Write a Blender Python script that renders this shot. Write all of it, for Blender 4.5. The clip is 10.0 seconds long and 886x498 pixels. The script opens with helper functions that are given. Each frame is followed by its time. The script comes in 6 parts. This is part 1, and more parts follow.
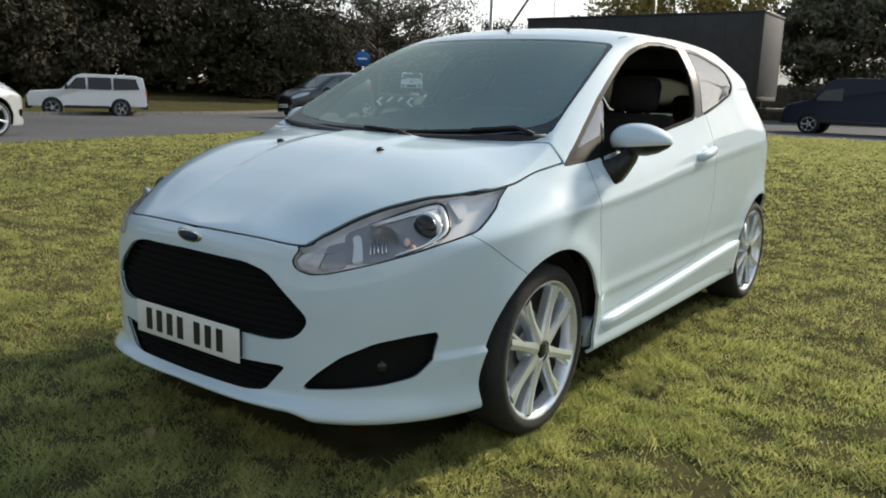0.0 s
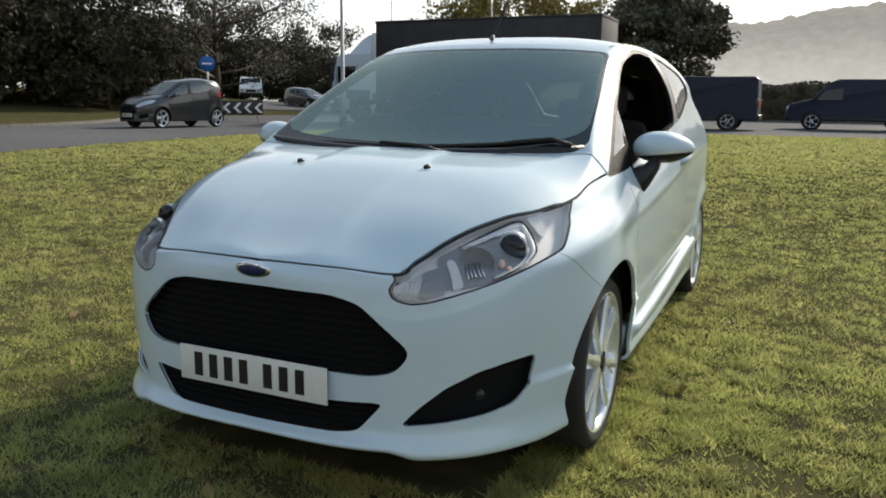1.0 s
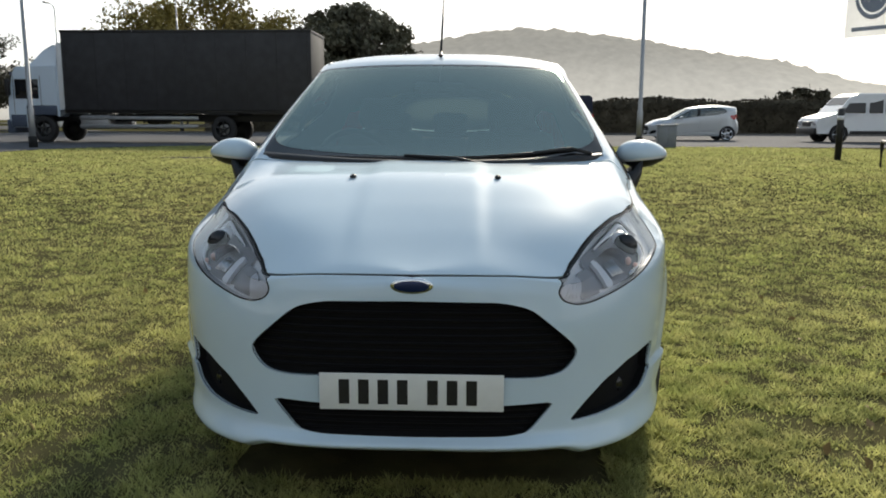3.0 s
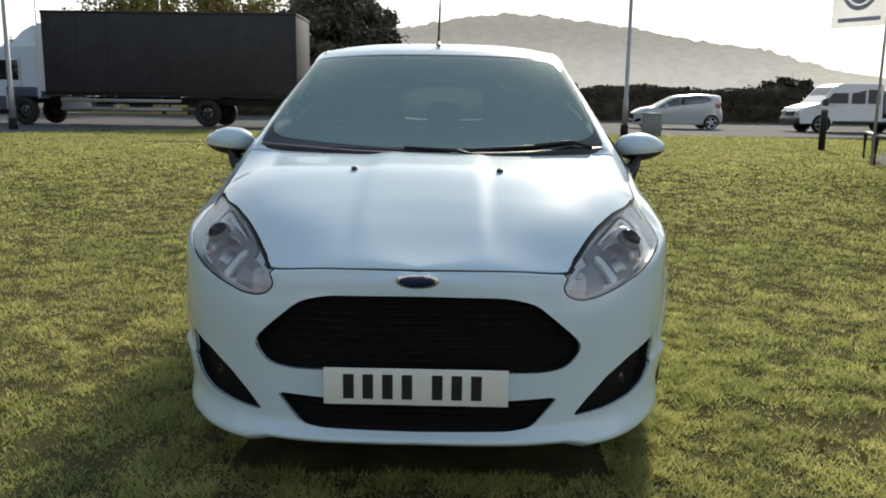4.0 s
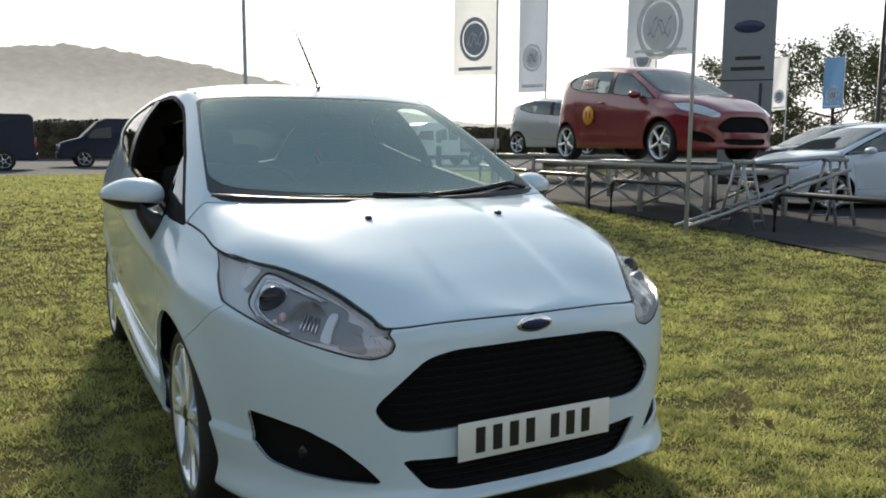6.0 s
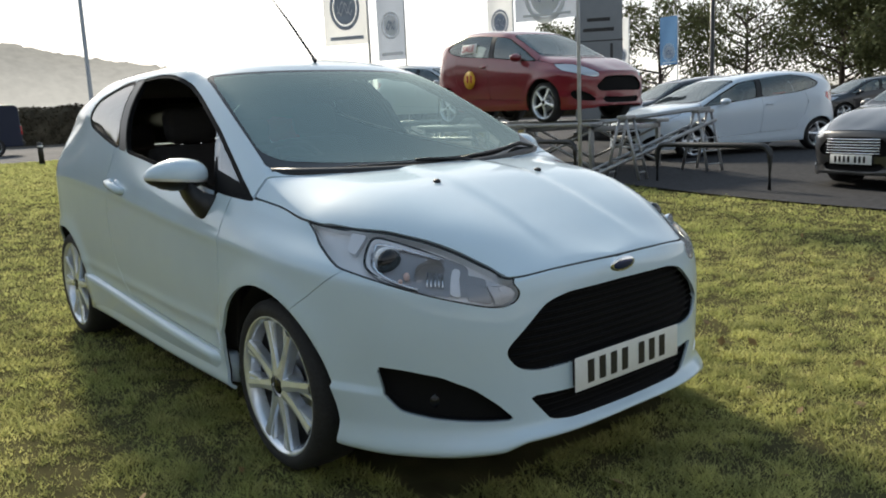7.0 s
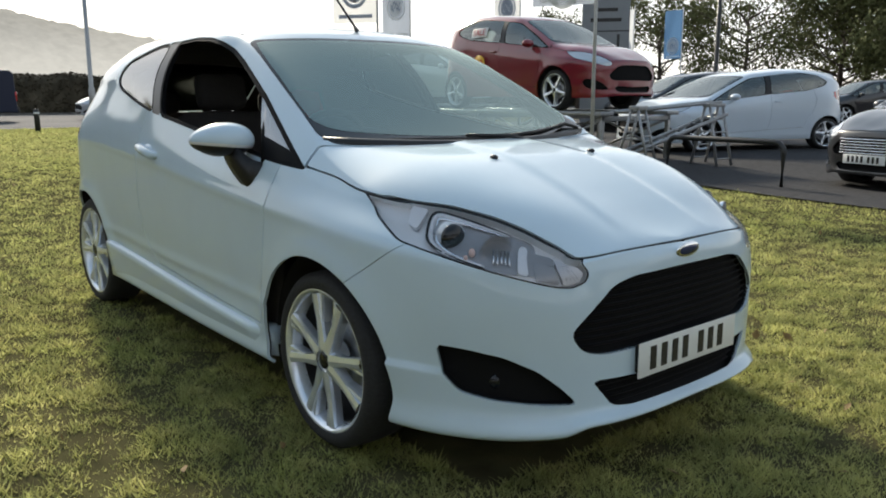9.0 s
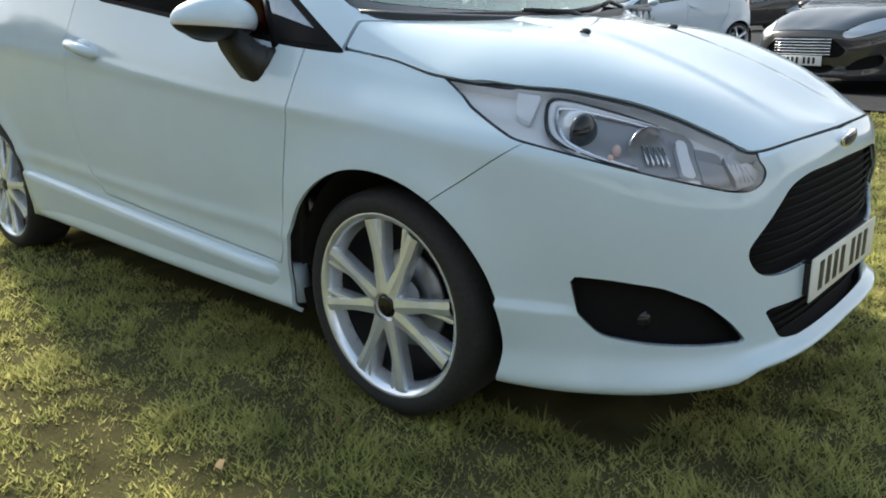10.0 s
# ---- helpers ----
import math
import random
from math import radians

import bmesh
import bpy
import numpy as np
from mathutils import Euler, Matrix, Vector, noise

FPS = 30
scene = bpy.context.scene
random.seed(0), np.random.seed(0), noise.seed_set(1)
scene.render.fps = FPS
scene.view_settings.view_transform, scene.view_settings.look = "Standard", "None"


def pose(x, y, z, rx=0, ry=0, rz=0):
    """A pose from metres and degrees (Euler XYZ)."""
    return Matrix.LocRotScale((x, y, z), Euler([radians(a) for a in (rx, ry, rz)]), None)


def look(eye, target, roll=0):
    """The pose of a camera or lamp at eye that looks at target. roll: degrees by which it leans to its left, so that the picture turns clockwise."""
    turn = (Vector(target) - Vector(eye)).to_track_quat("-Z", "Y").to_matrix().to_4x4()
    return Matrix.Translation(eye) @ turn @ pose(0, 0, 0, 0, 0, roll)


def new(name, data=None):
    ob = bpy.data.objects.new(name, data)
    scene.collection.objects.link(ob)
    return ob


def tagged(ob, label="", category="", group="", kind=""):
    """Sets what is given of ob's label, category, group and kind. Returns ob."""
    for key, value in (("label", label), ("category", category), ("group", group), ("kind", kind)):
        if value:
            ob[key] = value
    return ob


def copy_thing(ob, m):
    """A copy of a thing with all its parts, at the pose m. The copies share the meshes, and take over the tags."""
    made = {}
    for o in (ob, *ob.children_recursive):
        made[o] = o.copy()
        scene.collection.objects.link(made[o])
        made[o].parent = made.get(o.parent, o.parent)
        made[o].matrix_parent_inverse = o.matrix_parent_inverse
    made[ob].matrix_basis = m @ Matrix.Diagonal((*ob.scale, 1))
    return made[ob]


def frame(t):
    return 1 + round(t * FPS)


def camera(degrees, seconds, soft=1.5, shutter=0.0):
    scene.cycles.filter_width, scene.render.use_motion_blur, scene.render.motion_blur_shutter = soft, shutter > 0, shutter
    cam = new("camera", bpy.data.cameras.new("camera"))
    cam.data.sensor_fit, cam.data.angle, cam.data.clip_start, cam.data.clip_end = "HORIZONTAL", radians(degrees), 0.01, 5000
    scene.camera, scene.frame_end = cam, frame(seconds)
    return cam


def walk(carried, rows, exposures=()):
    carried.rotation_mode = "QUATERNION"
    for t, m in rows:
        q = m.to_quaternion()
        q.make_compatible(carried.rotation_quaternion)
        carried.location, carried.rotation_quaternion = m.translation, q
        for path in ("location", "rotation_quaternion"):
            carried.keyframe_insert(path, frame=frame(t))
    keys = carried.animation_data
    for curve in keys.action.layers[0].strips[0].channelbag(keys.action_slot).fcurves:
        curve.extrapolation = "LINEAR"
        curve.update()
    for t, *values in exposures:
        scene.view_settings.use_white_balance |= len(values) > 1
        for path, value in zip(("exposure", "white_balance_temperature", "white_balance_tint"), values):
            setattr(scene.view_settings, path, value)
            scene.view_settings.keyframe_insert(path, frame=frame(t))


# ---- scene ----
cam = camera(58.3, 10.0, soft=1.9)
PATH = [
    (0, (2.072, -2.315, 1.113), (0.91, -0.732, 0.733), 1.9),
    (0.5, (1.808, -2.496, 1.143), (0.846, -0.782, 0.771), 3.0),
    (1, (1.413, -2.597, 1.137), (0.587, -0.813, 0.771), 0.7),
    (1.5, (1.036, -2.765, 1.143), (0.479, -0.876, 0.796), 1.2),
    (2, (0.615, -2.851, 1.147), (0.237, -0.916, 0.808), -1.3),
    (2.5, (0.37, -2.927, 1.156), (0.196, -0.963, 0.824), 0.4),
    (2.7, (0.243, -2.985, 1.118), (0.13, -1.015, 0.795), -0.0),
    (3.8, (0.128, -2.979, 1.144), (0.083, -1.012, 0.797), 0.7),
    (4, (0.112, -2.975, 1.146), (0.074, -1.007, 0.787), 0.8),
    (4.5, (-0.039, -2.947, 1.128), (0.006, -0.978, 0.775), 1.7),
    (5, (-0.457, -2.888, 1.151), (-0.125, -0.945, 0.813), 1.7),
    (5.5, (-0.853, -2.753, 1.166), (-0.335, -0.851, 0.827), -2.6),
    (5.7, (-1.019, -2.717, 1.167), (-0.306, -0.873, 0.86), -1.4),
    (6.8, (-1.881, -2.414, 1.14), (-0.687, -0.838, 0.836), -1.8),
    (7, (-1.992, -2.382, 1.161), (-0.75, -0.852, 0.82), -2.6),
    (7.5, (-2.077, -2.339, 1.171), (-0.874, -0.771, 0.866), -2.8),
    (8, (-2.085, -2.33, 1.164), (-0.876, -0.771, 0.831), -2.1),
    (8.5, (-2.059, -2.304, 1.161), (-0.856, -0.744, 0.814), -1.5),
    (9, (-2.118, -2.186, 1.123), (-0.859, -0.678, 0.747), -0.1),
    (9.5, (-2.218, -1.87, 1.061), (-0.835, -0.523, 0.54), 0.1),
    (10, (-2.118, -1.379, 0.969), (-0.69, -0.097, 0.406), -1.2),
]
EXPOSURES = [(0.0, -0.09), (4.5, -0.06), (7.0, 0.05), (9.0, 0.14), (9.5, 0.28), (10.0, 0.57)]
walk(cam, [(t, look(eye, target, roll)) for t, eye, target, roll in PATH], EXPOSURES)

# ---- light: hazy low sun behind the car, bright thin cloud ----
SUN_AZ, SUN_EL = 15.0, 30.0      # degrees clockwise from +y, and above the horizon
sun_dir = Vector((math.sin(radians(SUN_AZ)) * math.cos(radians(SUN_EL)), math.cos(radians(SUN_AZ)) * math.cos(radians(SUN_EL)), math.sin(radians(SUN_EL))))
world = bpy.data.worlds.new("hazy_sky")
scene.world = world
world.use_nodes = True
wn, wl = world.node_tree.nodes, world.node_tree.links
wn.clear()
sky = wn.new("ShaderNodeTexSky")
sky.sky_type, sky.sun_disc = "NISHITA", False
sky.sun_elevation, sky.sun_rotation = radians(SUN_EL), radians(SUN_AZ)
sky.air_density, sky.dust_density, sky.ozone_density = 1.0, 2.0, 1.0
wb1 = wn.new("ShaderNodeBackground")
wb1.inputs["Strength"].default_value = 0.03
wl.new(sky.outputs[0], wb1.inputs["Color"])
tc = wn.new("ShaderNodeTexCoord")
sep = wn.new("ShaderNodeSeparateXYZ")
wl.new(tc.outputs["Generated"], sep.inputs[0])
ramp = wn.new("ShaderNodeValToRGB")                 # thin cloud: brighter towards the horizon
for e, (p, v) in zip((ramp.color_ramp.elements[0], ramp.color_ramp.elements[1]), ((0.0, (1.32, 1.31, 1.28)), (0.80, (0.30, 0.43, 0.57)))):
    e.position, e.color = p, (*v, 1)
wl.new(sep.outputs["Z"], ramp.inputs["Fac"])
dot = wn.new("ShaderNodeVectorMath")               # the sun's wide glow in the thin cloud
dot.operation = "DOT_PRODUCT"
wl.new(tc.outputs["Generated"], dot.inputs[0])
dot.inputs[1].default_value = sun_dir
glow = wn.new("ShaderNodeMapRange")
glow.inputs["From Min"].default_value, glow.inputs["From Max"].default_value = 0.35, 1.0
glow.inputs["To Min"].default_value, glow.inputs["To Max"].default_value = 1.0, 1.4
glow.interpolation_type = "SMOOTHSTEP"
wl.new(dot.outputs["Value"], glow.inputs["Value"])
lift = wn.new("ShaderNodeVectorMath")
lift.operation = "MULTIPLY"
wl.new(ramp.outputs["Color"], lift.inputs[0])
wl.new(glow.outputs[0], lift.inputs[1])
haze = wn.new("ShaderNodeBackground")
wl.new(lift.outputs[0], haze.inputs["Color"])
haze.inputs["Strength"].default_value = 0.72
wadd = wn.new("ShaderNodeAddShader")
wl.new(wb1.outputs[0], wadd.inputs[0])
wl.new(haze.outputs[0], wadd.inputs[1])
wout = wn.new("ShaderNodeOutputWorld")
wl.new(wadd.outputs[0], wout.inputs["Surface"])
sun = new("sun", bpy.data.lights.new("sun", "SUN"))
sun.data.energy, sun.data.angle, sun.data.color = 5.2, radians(7.0), (1.0, 0.90, 0.73)
sun.matrix_world = look(sun_dir * 100, (0, 0, 0))

# ---- materials ----
def material(name, color, rough=0.5, metal=0.0, grain=0.0, scale=40.0, bump=0.0, coat=0.0, patch=0.0, patch_scale=1.5, spec=0.5):
    """A principled surface, its colour varied at two scales and its relief by fine noise."""
    m = bpy.data.materials.new(name)
    m.use_nodes = True
    nt = m.node_tree
    b = nt.nodes["Principled BSDF"]
    b.inputs["Base Color"].default_value = (*color, 1)
    b.inputs["Roughness"].default_value, b.inputs["Metallic"].default_value = rough, metal
    b.inputs["Coat Weight"].default_value = coat
    b.inputs["Coat Roughness"].default_value = 0.05
    b.inputs["Coat IOR"].default_value = 1.5
    b.inputs["Specular IOR Level"].default_value = spec
    if grain or patch or bump:
        co = nt.nodes.new("ShaderNodeTexCoord")
        n1 = nt.nodes.new("ShaderNodeTexNoise")
        n1.inputs["Scale"].default_value, n1.inputs["Detail"].default_value = scale, 6
        n2 = nt.nodes.new("ShaderNodeTexNoise")
        n2.inputs["Scale"].default_value, n2.inputs["Detail"].default_value = patch_scale, 4
        for n in (n1, n2):
            nt.links.new(co.outputs["Object"], n.inputs["Vector"])
        last = None
        for n, amount in ((n1, grain), (n2, patch)):
            if not amount:
                continue
            mr = nt.nodes.new("ShaderNodeMapRange")
            mr.inputs["From Min"].default_value, mr.inputs["From Max"].default_value = 0.3, 0.7
            mr.inputs["To Min"].default_value, mr.inputs["To Max"].default_value = 1 - amount, 1 + amount
            nt.links.new(n.outputs["Fac"], mr.inputs["Value"])
            mul = nt.nodes.new("ShaderNodeVectorMath")
            mul.operation = "MULTIPLY"
            if last is None:
                mul.inputs[0].default_value = color
            else:
                nt.links.new(last, mul.inputs[0])
            nt.links.new(mr.outputs[0], mul.inputs[1])
            last = mul.outputs[0]
        if last is not None:
            nt.links.new(last, b.inputs["Base Color"])
        if bump:
            bp = nt.nodes.new("ShaderNodeBump")
            bp.inputs["Strength"].default_value, bp.inputs["Distance"].default_value = bump, 0.01
            nt.links.new(n1.outputs["Fac"], bp.inputs["Height"])
            nt.links.new(bp.outputs[0], b.inputs["Normal"])
    return m


def glass(name, tint=(0.75, 0.86, 0.82), clear=0.75, ior=1.75, gloss=(0.95, 1.0, 0.97)):
    """Thin vehicle glass: a tinted clear pane that also mirrors by Fresnel."""
    m = bpy.data.materials.new(name)
    m.use_nodes = True
    nt = m.node_tree
    nt.nodes.clear()
    out = nt.nodes.new("ShaderNodeOutputMaterial")
    tr = nt.nodes.new("ShaderNodeBsdfTransparent")
    tr.inputs["Color"].default_value = (*[c * clear for c in tint], 1)
    gl = nt.nodes.new("ShaderNodeBsdfGlossy")
    gl.inputs["Roughness"].default_value = 0.03
    gl.inputs["Color"].default_value = (*gloss, 1)
    fr = nt.nodes.new("ShaderNodeFresnel")
    fr.inputs["IOR"].default_value = ior
    mix = nt.nodes.new("ShaderNodeMixShader")
    nt.links.new(fr.outputs[0], mix.inputs[0])
    nt.links.new(tr.outputs[0], mix.inputs[1])
    nt.links.new(gl.outputs[0], mix.inputs[2])
    nt.links.new(mix.outputs[0], out.inputs["Surface"])
    return m


PAINT = material("white_car_paint", (0.59, 0.72, 0.81), 0.5, coat=1.0, grain=0.015, scale=6, spec=0.12)
BLACK = material("black_trim_plastic", (0.012, 0.012, 0.013), 0.45, grain=0.2, scale=120, bump=0.1)
GLOSS_BLACK = material("gloss_black_trim", (0.008, 0.008, 0.009), 0.12)
GRILLE_BLACK = material("dull_black_grille", (0.010, 0.010, 0.011), 0.7, spec=0.08)
TRIM_BLACK = material("satin_black_trim", (0.009, 0.009, 0.010), 0.5, spec=0.04)
PILLAR_BLACK = material("glossy_pillar_black", (0.018, 0.017, 0.017), 0.3, spec=0.4)
UNDER = material("dark_underbody", (0.014, 0.014, 0.014), 0.9, grain=0.2, scale=30)
RUBBER = material("tyre_rubber", (0.02, 0.02, 0.021), 0.8, grain=0.25, scale=90, bump=0.2)
ALLOY = material("silver_alloy", (0.82, 0.87, 0.94), 0.2, metal=0.62, grain=0.04, scale=60)
CHROME = material("bright_chrome", (0.85, 0.86, 0.88), 0.08, metal=1.0)
STEEL = material("galvanised_steel", (0.36, 0.37, 0.38), 0.45, metal=0.7, grain=0.12, scale=30)
GLASS = glass("windscreen_glass", (0.72, 0.88, 0.80), ior=3.0, gloss=(0.85, 1.0, 0.92))
PARKED_GLASS = glass("tinted_car_glass", (0.7, 0.78, 0.76), 0.55, 2.3)
QUARTER_GLASS = glass("quarter_glass", (0.85, 0.86, 0.86), 0.8, 4.2, (1.0, 1.0, 1.0))
LENS = glass("headlamp_lens", (0.98, 0.98, 1.0), 0.97, 1.32)
SEAT = material("dark_seat_cloth", (0.038, 0.035, 0.034), 0.9, grain=0.2, scale=200, bump=0.3)
PLATE = material("white_plate", (0.78, 0.79, 0.77), 0.35, grain=0.03, scale=30)
TARMAC = material("worn_asphalt", (0.115, 0.115, 0.12), 0.9, spec=0.08, grain=0.25, scale=14, bump=0.3, patch=0.15, patch_scale=0.15)
TARMAC_DARK = material("dark_asphalt", (0.040, 0.040, 0.043), 0.85, spec=0.15, grain=0.3, scale=16, bump=0.3, patch=0.2, patch_scale=0.3)
LEAF = material("dark_foliage", (0.115, 0.113, 0.078), 0.7, spec=0.08, grain=0.4, scale=2, patch=0.3, patch_scale=0.3)
# Darker copy of the foliage above: shade is put into its colour.
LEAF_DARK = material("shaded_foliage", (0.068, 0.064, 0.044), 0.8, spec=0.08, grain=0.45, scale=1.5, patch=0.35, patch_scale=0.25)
LEAF_HEDGE = material("brownish_hedge_foliage", (0.080, 0.070, 0.050), 0.8, spec=0.05, grain=0.35, scale=1.5, patch=0.25, patch_scale=0.25)
LEAF_YELLOW = material("yellowing_foliage", (0.24, 0.20, 0.065), 0.75, spec=0.08, grain=0.4, scale=1.5, patch=0.3, patch_scale=0.3)
# Distance haze is mixed into this leaf colour to pale it.
LEAF_HAZE = material("haze_tinted_foliage", (0.15, 0.14, 0.11), 0.8, spec=0.08, grain=0.4, scale=1.5, patch=0.3, patch_scale=0.3)
LEAF_GREEN = material("green_foliage", (0.135, 0.145, 0.065), 0.7, spec=0.08, grain=0.4, scale=1.5, patch=0.3, patch_scale=0.3)


def lawn(name, a, b, c, blades=False):
    """Grass in green, straw and earth, in patches a hand, a pace and several metres across."""
    m = bpy.data.materials.new(name)
    m.use_nodes = True
    nt = m.node_tree
    bs = nt.nodes["Principled BSDF"]
    bs.inputs["Roughness"].default_value = 0.7
    bs.inputs["Specular IOR Level"].default_value = 0.0
    co = nt.nodes.new("ShaderNodeTexCoord")
    last = None
    for scale, lo, hi, colour in ((0.45, .35, .70, b), (2.3, .40, .75, c), (9.0, .42, .72, b), (5.0, .44, .74, c)):
        n = nt.nodes.new("ShaderNodeTexNoise")
        n.inputs["Scale"].default_value, n.inputs["Detail"].default_value = scale, 8
        nt.links.new(co.outputs["Object"], n.inputs["Vector"])
        r = nt.nodes.new("ShaderNodeMapRange")
        r.inputs["From Min"].default_value, r.inputs["From Max"].default_value = lo, hi
        r.inputs["To Max"].default_value = 0.75
        nt.links.new(n.outputs["Fac"], r.inputs["Value"])
        mix = nt.nodes.new("ShaderNodeMix")
        mix.data_type = "RGBA"
        nt.links.new(r.outputs[0], mix.inputs[0])
        if last is None:
            mix.inputs[6].default_value = (*a, 1)
        else:
            nt.links.new(last, mix.inputs[6])
        mix.inputs[7].default_value = (*colour, 1)
        last = mix.outputs[2]
    if blades:
        geo = nt.nodes.new("ShaderNodeNewGeometry")
        r = nt.nodes.new("ShaderNodeMapRange")
        r.inputs["To Min"].default_value, r.inputs["To Max"].default_value = 0.72, 1.28
        nt.links.new(geo.outputs["Random Per Island"], r.inputs["Value"])
        mul = nt.nodes.new("ShaderNodeVectorMath")
        mul.operation = "MULTIPLY"
        nt.links.new(last, mul.inputs[0])
        nt.links.new(r.outputs[0], mul.inputs[1])
        last = mul.outputs[0]
    else:
        n = nt.nodes.new("ShaderNodeTexNoise")
        n.inputs["Scale"].default_value, n.inputs["Detail"].default_value = 70, 8
        nt.links.new(co.outputs["Object"], n.inputs["Vector"])
        bp = nt.nodes.new("ShaderNodeBump")
        bp.inputs["Strength"].default_value, bp.inputs["Distance"].default_value = 0.35, 0.012
        nt.links.new(n.outputs["Fac"], bp.inputs["Height"])
        nt.links.new(bp.outputs[0], bs.inputs["Normal"])
    nt.links.new(last, bs.inputs["Base Color"])
    if blades:
        tl = nt.nodes.new("ShaderNodeBsdfTranslucent")
        nt.links.new(last, tl.inputs["Color"])
        mx = nt.nodes.new("ShaderNodeMixShader")
        mx.inputs[0].default_value = 0.55
        nt.links.new(bs.outputs[0], mx.inputs[1])
        nt.links.new(tl.outputs[0], mx.inputs[2])
        nt.links.new(mx.outputs[0], nt.nodes["Material Output"].inputs["Surface"])
    return m


GRASS = lawn("lawn_grass", (0.080, 0.082, 0.036), (0.120, 0.105, 0.052), (0.042, 0.038, 0.022))
BLADE = lawn("grass_blade", (0.435, 0.480, 0.155), (0.60, 0.565, 0.24), (0.190, 0.210, 0.090), True)
BARK = material("grey_brown_bark", (0.07, 0.055, 0.045), 0.9, grain=0.3, scale=12, bump=0.5)
LINER = material("dark_cabin_lining", (0.042, 0.038, 0.036), 0.85)
LAMP_GREY = material("satin_lamp_housing", (0.80, 0.81, 0.83), 0.28, metal=0.35)
LAMP_BOWL = material("bright_lamp_bowl", (0.90, 0.90, 0.90), 0.25, metal=0.15)
BARREL = material("dark_wheel_barrel", (0.03, 0.03, 0.032), 0.5, metal=0.4)
LAMP_CORNER = material("clear_lamp_corner", (0.62, 0.62, 0.64), 0.3, metal=0.3)
LAMP_SMOKE = material("smoky_lamp_bowl", (0.36, 0.355, 0.36), 0.25, metal=0.3)
LAMP_WHITE = material("white_lamp_block", (0.85, 0.86, 0.88), 0.2)
DARK_GLASS = material("dark_lens", (0.01, 0.012, 0.015), 0.06, spec=0.5)
AMBER = material("amber_bulb", (0.98, 0.70, 0.60), 0.15)
NAVY = material("navy_enamel", (0.012, 0.025, 0.09), 0.15)
TAIL_RED = material("red_tail_lamp", (0.35, 0.01, 0.012), 0.15, coat=1.0)


def mist_glow(name, color, glow):
    """Far land whose own glow stands for bright mist, strongest low down."""
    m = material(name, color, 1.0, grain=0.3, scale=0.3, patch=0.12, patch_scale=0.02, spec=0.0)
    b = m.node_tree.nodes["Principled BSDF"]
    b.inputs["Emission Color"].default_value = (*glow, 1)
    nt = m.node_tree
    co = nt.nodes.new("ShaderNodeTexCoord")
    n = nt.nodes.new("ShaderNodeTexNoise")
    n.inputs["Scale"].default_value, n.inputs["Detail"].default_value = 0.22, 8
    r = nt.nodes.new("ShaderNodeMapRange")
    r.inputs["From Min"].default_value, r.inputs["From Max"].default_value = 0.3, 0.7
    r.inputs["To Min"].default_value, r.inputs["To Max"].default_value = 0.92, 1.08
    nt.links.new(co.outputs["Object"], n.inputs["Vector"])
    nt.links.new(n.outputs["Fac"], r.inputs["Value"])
    sep = nt.nodes.new("ShaderNodeSeparateXYZ")          # valley mist put in as more glow low down
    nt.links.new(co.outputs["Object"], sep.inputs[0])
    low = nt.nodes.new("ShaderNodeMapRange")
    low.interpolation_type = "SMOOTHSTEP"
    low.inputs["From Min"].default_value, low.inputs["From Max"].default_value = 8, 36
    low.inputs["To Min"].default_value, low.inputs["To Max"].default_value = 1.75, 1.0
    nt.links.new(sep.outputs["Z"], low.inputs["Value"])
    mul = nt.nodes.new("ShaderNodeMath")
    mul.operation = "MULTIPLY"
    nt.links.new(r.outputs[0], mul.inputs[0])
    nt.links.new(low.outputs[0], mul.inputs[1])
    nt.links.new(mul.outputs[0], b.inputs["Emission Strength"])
    return m


MIST_HILL = mist_glow("mist_glow_hill", (0.10, 0.095, 0.08), (0.345, 0.33, 0.295))

RED = material("red_car_paint", (0.19, 0.006, 0.018), 0.3, coat=1.0)
WHITE = material("plain_white_paint", (0.72, 0.74, 0.75), 0.3, coat=0.8, grain=0.02, scale=4)
PALE = material("pale_blue_white_paint", (0.60, 0.70, 0.80), 0.3, coat=1.0)
DARK_PAINT = material("black_car_paint", (0.012, 0.013, 0.016), 0.3, coat=1.0)
SILVER = material("silver_car_paint", (0.50, 0.53, 0.55), 0.32, metal=0.3, coat=1.0)
NAVY_PAINT = material("navy_van_paint", (0.010, 0.016, 0.04), 0.4, spec=0.3)
BLUE_GREY = material("blue_grey_plastic", (0.06, 0.08, 0.12), 0.6, grain=0.1, scale=20)
LORRY_BLACK = material("black_curtain_side", (0.026, 0.026, 0.029), 0.6, grain=0.25, scale=3, patch=0.2, patch_scale=0.5)
LAMP_SIMPLE = material("clear_lamp_unit", (0.55, 0.57, 0.60), 0.12, metal=0.5, coat=1.0)
RED_INK = material("red_ink", (0.5, 0.03, 0.03), 0.6)
YELLOW = material("yellow_sticker", (0.75, 0.42, 0.03), 0.5)
POLE_GREY = material("pale_grey_pole", (0.50, 0.51, 0.52), 0.5, grain=0.06, scale=12)
DARK_METAL = material("dark_painted_steel", (0.02, 0.021, 0.022), 0.4, grain=0.15, scale=20)


